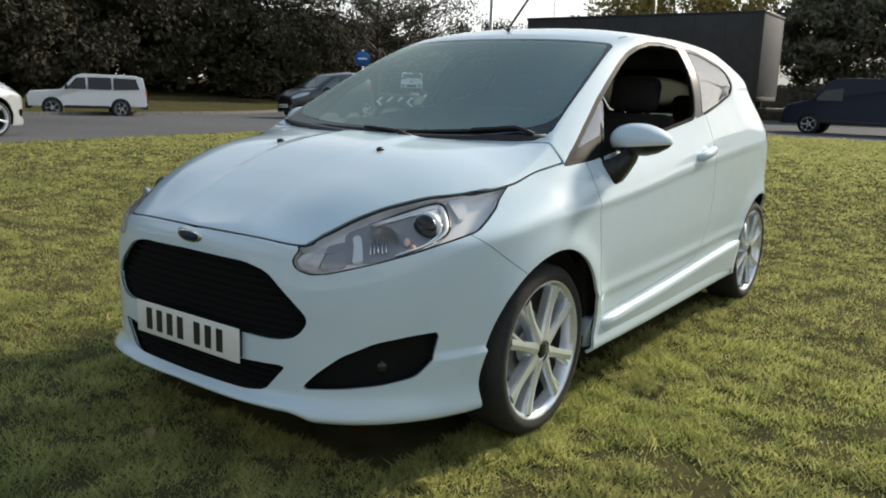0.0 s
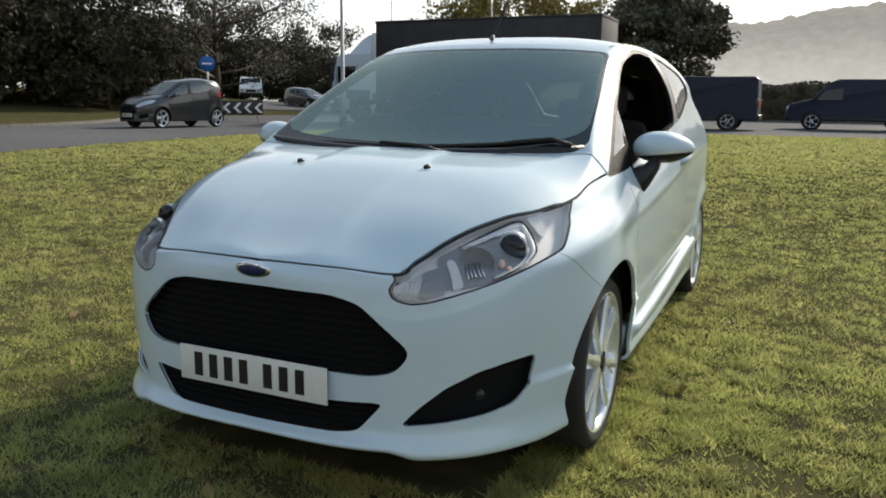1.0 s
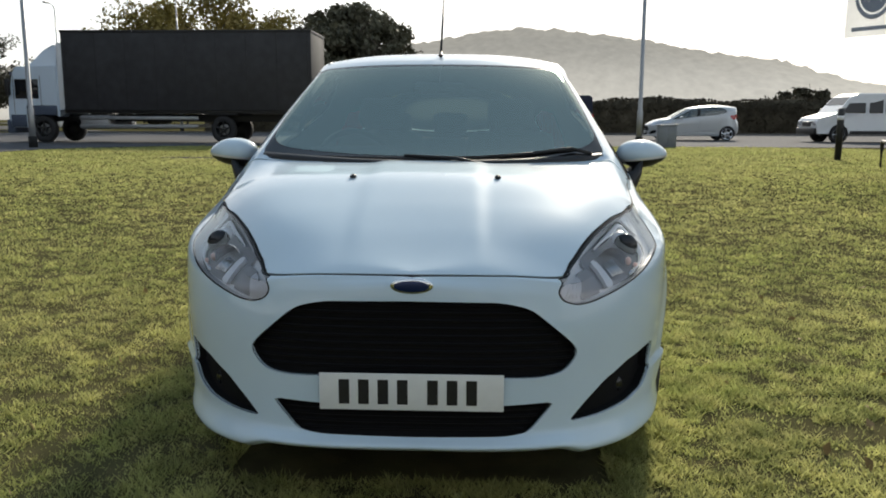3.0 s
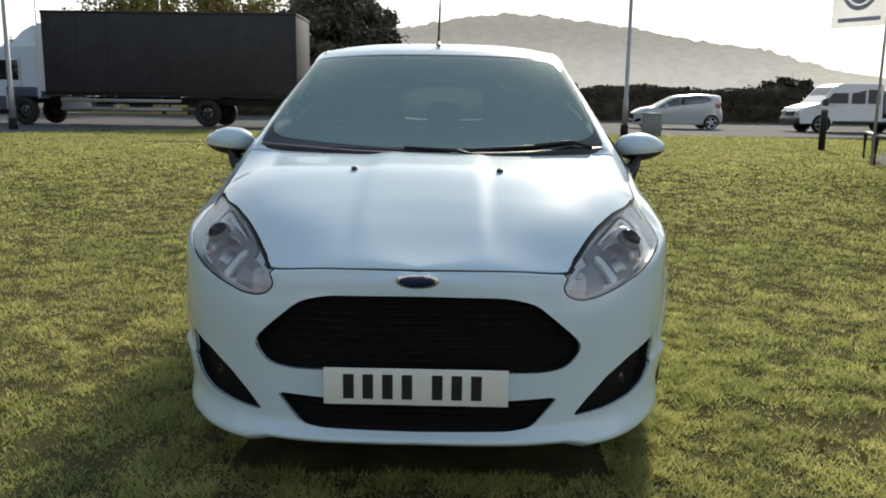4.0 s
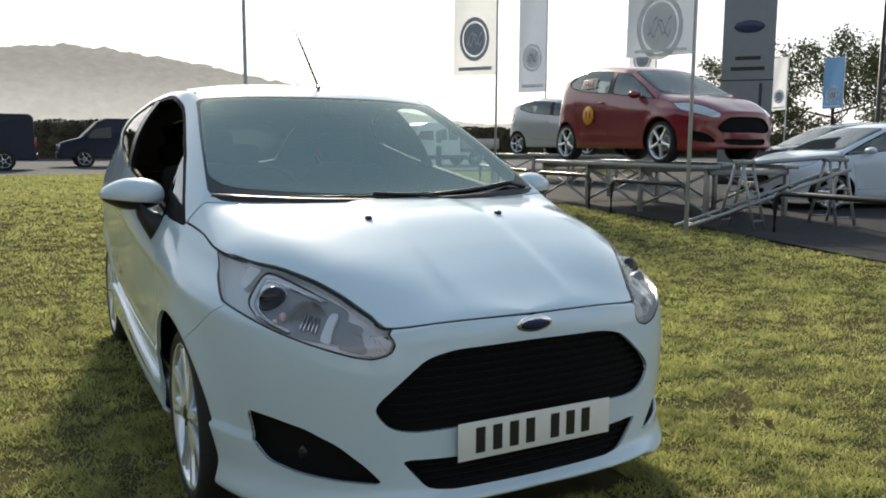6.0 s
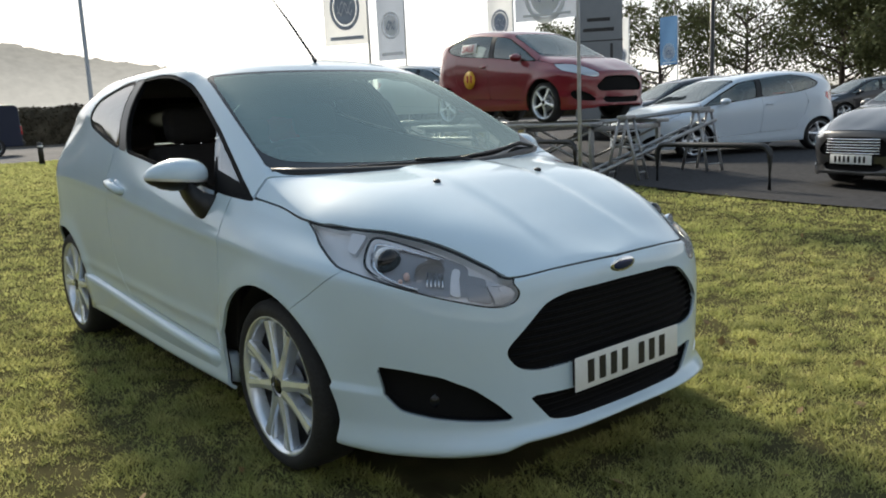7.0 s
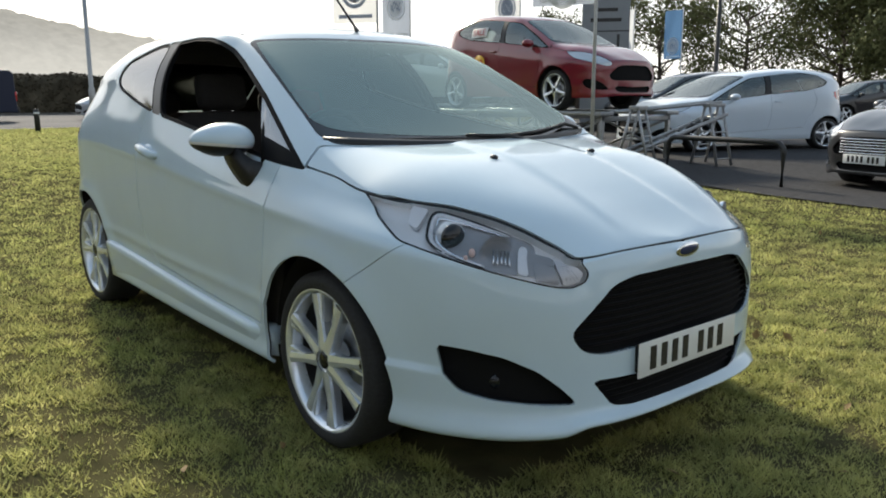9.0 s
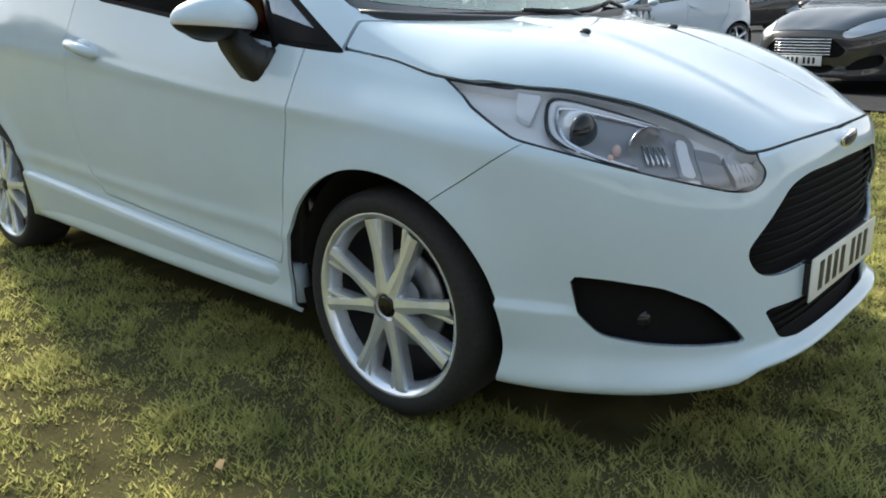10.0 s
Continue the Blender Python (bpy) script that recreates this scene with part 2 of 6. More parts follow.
def cloth(name, color):
    """Thin flag cloth that lets the daylight through."""
    m = material(name, color, 0.85, grain=0.05, scale=8)
    nt = m.node_tree
    tl = nt.nodes.new("ShaderNodeBsdfTranslucent")
    tl.inputs["Color"].default_value = (*color, 1)
    mx = nt.nodes.new("ShaderNodeMixShader")
    mx.inputs[0].default_value = 0.5
    nt.links.new(nt.nodes["Principled BSDF"].outputs[0], mx.inputs[1])
    nt.links.new(tl.outputs[0], mx.inputs[2])
    nt.links.new(mx.outputs[0], nt.nodes["Material Output"].inputs["Surface"])
    return m


FLAG_WHITE = cloth("white_flag_cloth", (0.82, 0.84, 0.85))
NAVY_CLOTH = cloth("blue_flag_cloth", (0.38, 0.43, 0.51))
BLUE_CLOTH = cloth("bright_blue_flag_cloth", (0.10, 0.20, 0.36))
SIGN_GREY = material("grey_sign_panel", (0.22, 0.24, 0.26), 0.45, grain=0.05, scale=5)
SIGN_BLUE = material("blue_sign_face", (0.02, 0.13, 0.42), 0.4)
EARTH = material("bare_earth", (0.034, 0.028, 0.02), 0.95, grain=0.35, scale=30, bump=0.6)
LEAF_LITTER = material("dry_leaf", (0.30, 0.20, 0.09), 0.8, grain=0.3, scale=15)

KERB_STONE = material("weathered_kerb_stone", (0.15, 0.145, 0.135), 0.9, grain=0.3, scale=8, bump=0.3)

# ---- ground, roads, kerbs ----
def smooth(a, b, v):
    t = min(1.0, max(0.0, (v - a) / (b - a)))
    return t * t * (3 - 2 * t)


def ground_z(x, y):
    """Height of the ground: a low rise round the car, falling to the car park's near end, a bank beyond the road."""
    fall = 1 - .9 * smooth(6.3, 8.3, x) * (1 - smooth(0.5, 5.0, y))
    return 0.218 * smooth(3.0, 11.0, math.hypot(x, y - 0.8)) * fall - .028 + 1.6 * smooth(24.0, 55.0, -x) * smooth(-60, -30, -abs(y - 15))


def part(name, bm, mat, parent=None, label="", soft=True):
    """Links a bmesh (or a ready mesh) as one mesh object, under a thing or a part."""
    if isinstance(bm, bpy.types.Mesh):
        me = bm
    else:
        me = bpy.data.meshes.new(name)
        bm.to_mesh(me)
        bm.free()
        if soft:
            me.shade_smooth()
    if mat is not None and not me.materials:
        me.materials.append(mat)
    ob = new(name, me)
    if parent is not None:
        ob.parent = parent
    if label:
        ob["label"] = label
    return ob


def drape(name, xs, ys, mat, lift=0.0, keep=None):
    """A sheet laid on the ground over the given grid lines."""
    bm = bmesh.new()
    grid = [[bm.verts.new((x, y, ground_z(x, y) + lift)) for y in ys] for x in xs]
    for i in range(len(xs) - 1):
        for j in range(len(ys) - 1):
            if keep is None or keep((xs[i] + xs[i + 1]) / 2, (ys[j] + ys[j + 1]) / 2):
                bm.faces.new((grid[i][j], grid[i + 1][j], grid[i + 1][j + 1], grid[i][j + 1]))
    bmesh.ops.delete(bm, geom=[v for v in bm.verts if not v.link_faces], context="VERTS")
    return part(name, bm, mat)


near = np.arange(-18, 18.01, 0.6)
far = np.array([22, 26, 32, 40, 52, 70, 100, 160, 260, 420, 700, 1200])
lines = np.concatenate([-far[::-1], near, far])
tagged(drape("ground", lines, lines, GRASS), "mown green and yellow lawn with bare patches", "ground", kind="structure")


def strip(name, rows, mat, lift, label, category):
    """A flat strip between two bordering lines (pairs of points)."""
    bm = bmesh.new()
    prev = None
    for a, b in rows:
        line = []
        for t in np.linspace(0, 1, 41) ** 2.4:
            x, y = a[0] + (b[0] - a[0]) * t, a[1] + (b[1] - a[1]) * t
            line.append(bm.verts.new((x, y, ground_z(x, y) + lift)))
        if prev:
            for i in range(40):
                bm.faces.new((prev[i], prev[i + 1], line[i + 1], line[i]))
        prev = line
    bmesh.ops.recalc_face_normals(bm, faces=bm.faces)
    if sum(f.normal.z for f in bm.faces) < 0:
        bmesh.ops.reverse_faces(bm, faces=bm.faces)
    return tagged(part(name, bm, mat, soft=False), label, category, kind="structure")


NEAR_EDGE = [(130, 26), (40, 25.2), (12, 24.6), (0, 24.2), (-9, 23.2), (-12.2, 20.5), (-12.6, 16), (-11.6, 9), (-10.3, 3), (-9.6, -6), (-9.5, -40)]
FAR_EDGE = [(130, 47), (40, 46.5), (12, 46), (0, 46), (-14, 46), (-28, 44), (-31, 31), (-22.5, 19), (-20.3, 10), (-20, -6), (-20, -40)]


def bend(points, n=12):
    """Rounds a line of points."""
    p = [Vector((*q, 0)) for q in points]
    out = []
    for i in range(len(p) - 1):
        a, b, c, d = p[max(i - 1, 0)], p[i], p[i + 1], p[min(i + 2, len(p) - 1)]
        for k in range(n):
            t = k / n
            v = 0.5 * (2 * b + (c - a) * t + (2 * a - 5 * b + 4 * c - d) * t * t + (3 * b - 3 * c + d - a) * t**3)
            out.append((v.x, v.y))
    out.append(points[-1])
    return out


strip("road", list(zip(bend(NEAR_EDGE), bend(FAR_EDGE))), TARMAC, 0.012, "worn grey asphalt road round the lawn", "road")
strip("side_road", list(zip(bend([(-14, 45), (-20, 47), (-34, 62), (-52, 96), (-70, 150)]), bend([(-30, 34), (-33, 41), (-46, 60), (-66, 94), (-88, 150)]))), TARMAC, 0.016, "worn grey asphalt side road leaving the junction", "road")
LOT_EDGE = [(5.4, -30), (5.6, -6), (6.0, 1.2), (6.5, 4.5), (6.85, 8.5), (7.9, 12.2), (10.5, 16.0), (16, 19), (40, 21)]
strip("pavement", list(zip(bend(LOT_EDGE), bend([(90, -30), (90, -6), (90, 1), (90, 4), (90, 8), (90, 12), (90, 16), (90, 18), (90, 21)]))), TARMAC_DARK, 0.022, "dark asphalt of the car park", "car park")


def kerb(points, width=0.13, high=0.11):
    bm = bmesh.new()
    prev = None
    line = bend(points)
    for i, (x, y) in enumerate(line):
        a, b = Vector((*line[max(i - 1, 0)], 0)), Vector((*line[min(i + 1, len(line) - 1)], 0))
        side = (b - a).normalized().cross(Vector((0, 0, 1))) * width / 2
        z = ground_z(x, y)
        ring = [bm.verts.new((x + side.x, y + side.y, z - .02)), bm.verts.new((x + side.x, y + side.y, z + high)), bm.verts.new((x - side.x, y - side.y, z + high)), bm.verts.new((x - side.x, y - side.y, z - .02))]
        if prev:
            for k in range(3):
                bm.faces.new((prev[k], prev[k + 1], ring[k + 1], ring[k]))
        prev = ring
    bmesh.ops.recalc_face_normals(bm, faces=bm.faces)
    return tagged(part("kerb", bm, KERB_STONE, soft=False), "weathered grey kerb along the road", "kerb", kind="structure")


kerb(FAR_EDGE)


def tri_mesh(name, V, F):
    """A mesh straight from arrays of vertices and triangles."""
    me = bpy.data.meshes.new(name)
    me.vertices.add(len(V))
    me.vertices.foreach_set("co", np.ascontiguousarray(V, dtype=np.float32).ravel())
    me.loops.add(len(F) * 3)
    me.loops.foreach_set("vertex_index", np.ascontiguousarray(F, dtype=np.int32).ravel())
    me.polygons.add(len(F))
    me.polygons.foreach_set("loop_start", np.arange(0, len(F) * 3, 3, dtype=np.int32))
    me.update(calc_edges=True)
    return me


def patches(x, y, cell, rng):
    """Smooth random field over the plan, 0 to 1, with patches about one cell across."""
    g = rng.random((97, 97))
    u, v = x / cell + 1000, y / cell + 1000
    i, j = np.floor(u).astype(int), np.floor(v).astype(int)
    fu, fv = u - i, v - j
    fu, fv = fu * fu * (3 - 2 * fu), fv * fv * (3 - 2 * fv)
    at = lambda a, b: g[a % 97, b % 97]
    return (at(i, j) * (1 - fu) + at(i + 1, j) * fu) * (1 - fv) + (at(i, j + 1) * (1 - fu) + at(i + 1, j + 1) * fu) * fv


def grass_field():
    """Short blades in tufts over the lawn, dense near the car and thinner further off."""
    rng = np.random.default_rng(7)
    n0 = 2300000
    r = 26.0 * rng.random(n0) ** 1.3
    a = rng.random(n0) * 2 * math.pi
    x, y = .2 + r * np.cos(a), r * np.sin(a)
    r = np.hypot(x, y - .8)
    rag = .18 * (patches(x, y, .25, rng) - .5)            # ragged border along kerb and asphalt
    keep = (x + rag < np.interp(y, [-30, -6, 1.2, 4.5, 8.5, 12.2, 16, 19, 21], [5.4, 5.6, 6.0, 6.5, 6.85, 7.9, 10.5, 16, 40])) & (y > -3.6 - .3 * rng.random(n0))
    keep &= (x + rag > np.interp(y, [-40, -6, 3, 9, 16, 20.5], [-9.5, -9.6, -10.3, -11.6, -12.6, -12.2])) & (y + rag < np.interp(x, [-12.2, -9, 0, 12, 40], [20.5, 23.2, 24.2, 24.6, 25.2]))
    keep &= ~((np.abs(x) < .62) & (y > -.6) & (y < 2.9))
    tuft = .45 * patches(x, y, .045, rng) + .55 * patches(x, y, .11, rng)
    worn = .6 * patches(x, y, .45, rng) + .4 * patches(x, y, 1.3, rng)
    bare = (np.hypot((x - 1.45) / .42, (y + .05 + .12 * np.sin(x * 9)) / .10) < 1) | (np.hypot((x + 2.6) / .55, (y - 7.6) / .32) < 1) | (np.hypot((x + 6.6) / .8, (y - 15.6) / .5) < 1)
    keep &= rng.random(n0) < np.where(bare, .10, np.clip(2.4 * tuft - .35, .22, 1) * np.clip(1.25 - .6 * worn, .3, 1))
    x, y, r, tuft, worn = x[keep], y[keep], r[keep], tuft[keep], worn[keep]
    n = len(x)
    ramp = lambda a, b, v: np.clip((v - a) / (b - a), 0, 1) ** 2 * (3 - 2 * np.clip((v - a) / (b - a), 0, 1))
    z = -.028 + 0.218 * ramp(3, 11, r) * (1 - .9 * ramp(6.3, 8.3, x) * (1 - ramp(.5, 5, y)))
    h = (0.010 + 0.016 * rng.random(n)) * (.45 + 2.3 * tuft ** 1.7) * (1.2 - .4 * worn)
    w = 0.0024 + 0.0020 * rng.random(n) + .0010 * np.clip(r - 2.5, 0, 22)
    h = h * (1 + .03 * np.clip(r - 8, 0, 20))
    t = rng.random(n) * 2 * math.pi
    lean = (.25 + rng.random(n) * 1.3) * h
    d = rng.random(n) * 2 * math.pi
    base = np.stack([x, y, z - .003], 1)
    across = np.stack([np.cos(t) * w, np.sin(t) * w, 0 * w], 1)
    tip = base + np.stack([np.cos(d) * lean, np.sin(d) * lean, h], 1)
    V = np.concatenate([base - across, base + across, tip])
    F = np.stack([np.arange(n), np.arange(n) + n, np.arange(n) + 2 * n], 1)
    ob = part("grass_blades", tri_mesh("grass_blades", V, F), BLADE)
    tagged(ob, "short uneven blades of green and straw-coloured grass", "grass", kind="stuff")


grass_field()

# ---- the white hatchback: one shell in section lines, cut into its panels ----
def ease(knots, q):
    """Smooth monotone curve through knots (q, value...)."""
    k = np.array(knots, float)
    t, v = k[:, 0], k[:, 1:]
    h = np.diff(t)[:, None]
    d = np.diff(v, axis=0) / h
    m = np.zeros_like(v)
    m[1:-1] = np.where(d[:-1] * d[1:] > 0, 2 * d[:-1] * d[1:] / (d[:-1] + d[1:] + 1e-12), 0)
    m[0], m[-1] = d[0], d[-1]
    q = np.clip(np.asarray(q, float), t[0], t[-1])
    i = np.clip(np.searchsorted(t, q, side="right") - 1, 0, len(t) - 2)
    hh = (t[i + 1] - t[i])[:, None]
    s = ((q - t[i]) / (t[i + 1] - t[i]))[:, None]
    return v[i] * (2 * s**3 - 3 * s**2 + 1) + m[i] * hh * (s**3 - 2 * s**2 + s) + v[i + 1] * (3 * s**2 - 2 * s**3) + m[i + 1] * hh * (s**3 - s**2)


AXLE = 2.489
WHEELS = ((-.012, .27, .355), (AXLE, .27, .345))        # each axle's y, height, and the arch's radius


def wrap(q, w, front, back, n=3.2, tail=2.3):
    """Plan line round the body: a rounded nose to the front axle, the flank, a rounded tail."""
    a = np.clip(q, 0, 1) * math.pi / 2
    c = np.clip(q - 2, 0, 1) * math.pi / 2
    x = np.where(q <= 1, np.sin(a) ** (2 / n), np.where(q >= 2, np.abs(np.cos(c)) ** (2 / tail), 1.0))
    y = np.where(q <= 1, front * np.cos(a), np.where(q >= 2, AXLE + (back - AXLE) * np.sin(c), (q - 1) * AXLE))
    return x * w, y


def shell(fine=1.0):
    """Half shell (x >= 0): vertices, their (q, s) and the grid's size. s: 0-1 top, 1-2 window side, 2-3 flank."""
    q = np.unique(np.concatenate([np.linspace(0, 1, int(96 * fine)), np.linspace(1, 2, int(200 * fine)), np.linspace(2, 3, int(50 * fine))]))
    centre = ease([(0, -0.79, .695), (.22, -.63, .762), (.5, -.42, .852), (.75, -.22, .917), (1, -.03, .947), (1.07, .055, .957), (1.085, .075, .964),
                   (1.375, .85, 1.382), (1.40, .90, 1.40), (1.5, 1.15, 1.444), (1.7, 1.7, 1.460), (2, 2.42, 1.42), (2.3, 2.80, 1.35), (2.6, 2.95, 1.05), (3, 3.06, .75)], q)
    edge = ease([(0, 0, -0.79, .695), (.1, .25, -.78, .692), (.22, .425, -.742, .682), (.5, .585, -.53, .757), (.75, .69, -.30, .812), (.9, .722, -.13, .85), (1, .715, .03, .905),
                 (1.07, .70, .175, .972), (1.085, .687, .206, .995), (1.375, .574, .94, 1.359), (1.45, .588, 1.12, 1.395), (1.6, .597, 1.5, 1.407), (1.8, .605, 2.0, 1.39), (2, .560, 2.40, 1.345),
                 (2.4, .47, 2.76, 1.22), (2.7, .34, 2.92, 1.0), (3, 0, 3.06, .75)], q)
    belt = ease([(0, 0, -0.805, .685), (.1, .27, -.795, .68), (.22, .447, -.757, .663), (.5, .617, -.545, .728), (.75, .724, -.305, .775), (.9, .757, -.14, .808), (1, .775, 0, .838),
                 (1.06, .79, .14, .868), (1.12, .803, .3, .897), (1.55, .80, 1.37, 1.05), (1.75, .768, 1.87, 1.15), (1.85, .752, 2.1, 1.18), (2, .715, 2.40, 1.19), (2.4, .60, 2.76, 1.10), (2.7, .40, 2.96, .95), (3, 0, 3.10, .72)], q)
    sx, sy = wrap(q, 0.856, -0.825, 3.10)
    sz = ease([(0, .655), (.22, .62), (.5, .655), (.75, .69), (1, .73), (1.2, .765), (1.6, .85), (2, .90), (2.5, .80), (3, .66)], q)[:, 0]
    mx, my = wrap(q, 0.853, -0.834, 3.14, 3.45, 2.5)
    mz = ease([(0, .5), (1, .56), (1.5, .60), (2, .62), (3, .5)], q)[:, 0]
    lx, ly = wrap(q, 0.837, -0.838, 3.13, 3.45, 2.6)
    lz = ease([(0, .3), (.7, .32), (1.1, .36), (2, .38), (3, .32)], q)[:, 0]
    kx, ky = wrap(q, 0.836, -0.836, 3.08, 3.45)
    kz = ease([(0, .232), (.3, .238), (.7, .25), (1, .26), (2, .28), (3, .28)], q)[:, 0]
    bx, by = wrap(q, 0.845, -0.880, 3.06, 3.45)
    bz = ease([(0, .206), (.2, .203), (.28, .182), (.7, .168), (1, .19), (2, .20), (3, .25)], q)[:, 0]
    ux, uy = wrap(q, 0.817, -0.850, 3.04, 3.45)
    uz = ease([(0, .188), (.2, .184), (.28, .162), (.7, .15), (1, .17), (2, .18), (3, .24)], q)[:, 0]
    slim = 1 - .045 * np.array([smooth(1.25, 2.05, v) for v in q])
    sx, mx, lx, kx, bx, ux = (v * slim for v in (sx, mx, lx, kx, bx, ux))
    rows = []
    ua = np.linspace(0, 1, int(64 * fine))
    ub = np.linspace(0, 1, int(34 * fine))[1:]
    uc = np.linspace(0, 1, int(72 * fine))[1:]
    for j in range(len(q)):
        c, e, b = np.array((0, *centre[j])), edge[j], belt[j]
        power = (2.4 + .9 * smooth(1.3, 1.4, q[j])) if q[j] > 1.075 else 3.0 + 3.0 * smooth(.08, .5, q[j])
        a = np.stack([e[0] * ua, c[1] + (e[1] - c[1]) * ua**2, c[2] + (e[2] - c[2]) * ua**power], 1)
        bow = 0.035 * np.sin(math.pi * ub) * smooth(1.0, 1.3, q[j])
        g = e + (b - e) * ub[:, None]
        g[:, 0] += bow
        flank = ease([(0, *b), (.22, sx[j], sy[j], sz[j]), (.45, mx[j], my[j], mz[j]), (.72, lx[j], ly[j], lz[j]), (.85, kx[j], ky[j], kz[j]), (.95, bx[j], by[j], bz[j]), (1, ux[j], uy[j], uz[j])], uc)
        # raised middle of the bonnet
        if q[j] < 1.07:
            a[:, 2] += 0.008 * smooth(.05, .3, q[j]) * np.array([1 - smooth(.175, .222, v) for v in a[:, 0]])
        rows.append(np.concatenate([a, g, flank]))
    s = np.concatenate([ua, 1 + ub, 2 + uc])
    P = np.array(rows)
    A_side = np.broadcast_to(s, P.shape[:2])
    for _ in range(5 if fine == 1 else 2):          # soften the section's corners
        P[:, 1:-1] = 0.5 * P[:, 1:-1] + 0.25 * (P[:, :-2] + P[:, 2:])
    out = np.stack([mx, my * .6, 0 * mx], 1)          # lip over the lower apron, between fog recess and wheel
    out /= np.linalg.norm(out, axis=1)[:, None] + 1e-9
    fade = np.array([smooth(.5, .64, v) * (v < 1) for v in q])
    low = np.clip((.358 - P[:, :, 2]) / .004, 0, 1) * np.clip((P[:, :, 2] - .14) / .2, .35, 1) * (A_side > 2)
    P += out[:, None, :] * (0.012 * fade[:, None] * low)[:, :, None]
    for wy, wz, wr in WHEELS:                       # wheel-arch flare
        r = np.hypot(P[:, :, 1] - wy, P[:, :, 2] - wz)
        near = np.exp(-((r - wr) / .06) ** 2) * np.clip((A_side - 2) / .15, 0, 1) * np.clip((P[:, :, 2] - .24) / .12, 0, 1)
        P[:, :, 0] += 0.014 * near
    for line, wide, amount in ((sz, .018, .005), (.40 + .055 * np.clip(q - 1, 0, 1), .022, .006)):      # creases along the doors
        along = np.array([smooth(.9, 1.15, v) * smooth(-2.1, -1.85, -v) for v in q])
        P[:, :, 0] += amount * along[:, None] * np.exp(-((P[:, :, 2] - line[:, None]) / wide) ** 2) * (A_side > 2)
    A = np.stack(np.meshgrid(q, s, indexing="ij"), 2)
    return P, A


def grid_tris(P, A):
    """The shell as triangles; each vertex keeps (q, s) and the whole surface's normal."""
    n, m = P.shape[:2]
    i = np.arange(n * m).reshape(n, m)
    a, b, c, d = i[:-1, :-1].ravel(), i[1:, :-1].ravel(), i[1:, 1:].ravel(), i[:-1, 1:].ravel()
    F = np.concatenate([np.stack([a, d, c], 1), np.stack([a, c, b], 1)])
    V = P.reshape(-1, 3)
    N = np.zeros_like(V)
    cr = np.cross(V[F[:, 1]] - V[F[:, 0]], V[F[:, 2]] - V[F[:, 0]])
    for k in range(3):
        np.add.at(N, F[:, k], cr)
    N[np.abs(V[:, 0]) < 1e-6, 0] = 0
    if (N * (V - (0, 1.0, .5))).sum() < 0:
        N, F = -N, F[:, ::-1]
    N /= np.linalg.norm(N, axis=1)[:, None] + 1e-15
    keep = np.linalg.norm(cr, axis=1) > 1e-12
    return V, np.concatenate([A.reshape(-1, 2), N], 1), F[keep]


def split(mesh, g):
    """Cuts a triangle mesh where g(P, A) is zero; returns the parts with g > 0 and g < 0."""
    P, A, F = mesh
    v = g(P, A)
    v = np.where(np.abs(v) < 1e-7, 1e-7, v)
    pos = v[F] > 0
    k = pos.sum(1)
    NP, NA, cache = list(P), list(A), {}

    def mid(i, j):
        key = (min(i, j), max(i, j))
        if key not in cache:
            t = v[i] / (v[i] - v[j])
            cache[key] = len(NP)
            NP.append(P[i] + t * (P[j] - P[i]))
            NA.append(A[i] + t * (A[j] - A[i]))
        return cache[key]

    sides = {True: [F[k == 3]], False: [F[k == 0]]}
    extra = {True: [], False: []}
    for f in np.nonzero((k == 1) | (k == 2))[0]:
        lone = k[f] == 1
        r = [n for n in range(3) if pos[f][n] == lone][0]
        a, b, c = F[f][r], F[f][(r + 1) % 3], F[f][(r + 2) % 3]
        ab, ac = mid(a, b), mid(a, c)
        extra[bool(lone)].append((a, ab, ac))
        extra[not lone] += [(ab, b, c), (ab, c, ac)]
    NP, NA = np.array(NP), np.array(NA)
    out = []
    for side in (True, False):
        T = np.concatenate([sides[side][0], np.array(extra[side], int).reshape(-1, 3)])
        used, inv = np.unique(T, return_inverse=True)
        out.append((NP[used], NA[used], inv.reshape(-1, 3)))
    return out


def outline(points, px, py, round_by=0.0):
    """Signed distance to a polygon, positive inside."""
    p = np.array(points, float)
    d = np.full(px.shape, 1e9)
    inside = np.zeros(px.shape, bool)
    for (x0, y0), (x1, y1) in zip(p, np.roll(p, -1, 0)):
        ex, ey = x1 - x0, y1 - y0
        t = np.clip(((px - x0) * ex + (py - y0) * ey) / (ex * ex + ey * ey), 0, 1)
        d = np.minimum(d, np.hypot(px - x0 - t * ex, py - y0 - t * ey))
        cross = (y0 > py) != (y1 > py)
        inside ^= cross & (px < (x1 - x0) * (py - y0) / (y1 - y0 + 1e-12) + x0)
    return np.where(inside, d, -d) + round_by


def rounded(points, r, n=4):
    """A polygon with its corners rounded."""
    p = [Vector(q) for q in points]
    out = []
    for i in range(len(p)):
        a, b, c = p[i - 1], p[i], p[(i + 1) % len(p)]
        s, e = b + (a - b).normalized() * min(r, (a - b).length * .45), b + (c - b).normalized() * min(r, (c - b).length * .45)
        for k in range(n + 1):
            t = k / n
            out.append(tuple(s * (1 - t) ** 2 + b * 2 * t * (1 - t) + e * t * t))
    return out


def both(mesh):
    """A half and its mirror image, meeting on the centre line."""
    P, A, F = mesh
    M, B, G = mirrored(mesh)
    return np.concatenate([P, M]), np.concatenate([A, B]), np.concatenate([F, G + len(P)])


def mirrored(mesh):
    P, A, F = mesh
    return P * (-1, 1, 1), A * (1, 1, -1, 1, 1), F[:, ::-1]


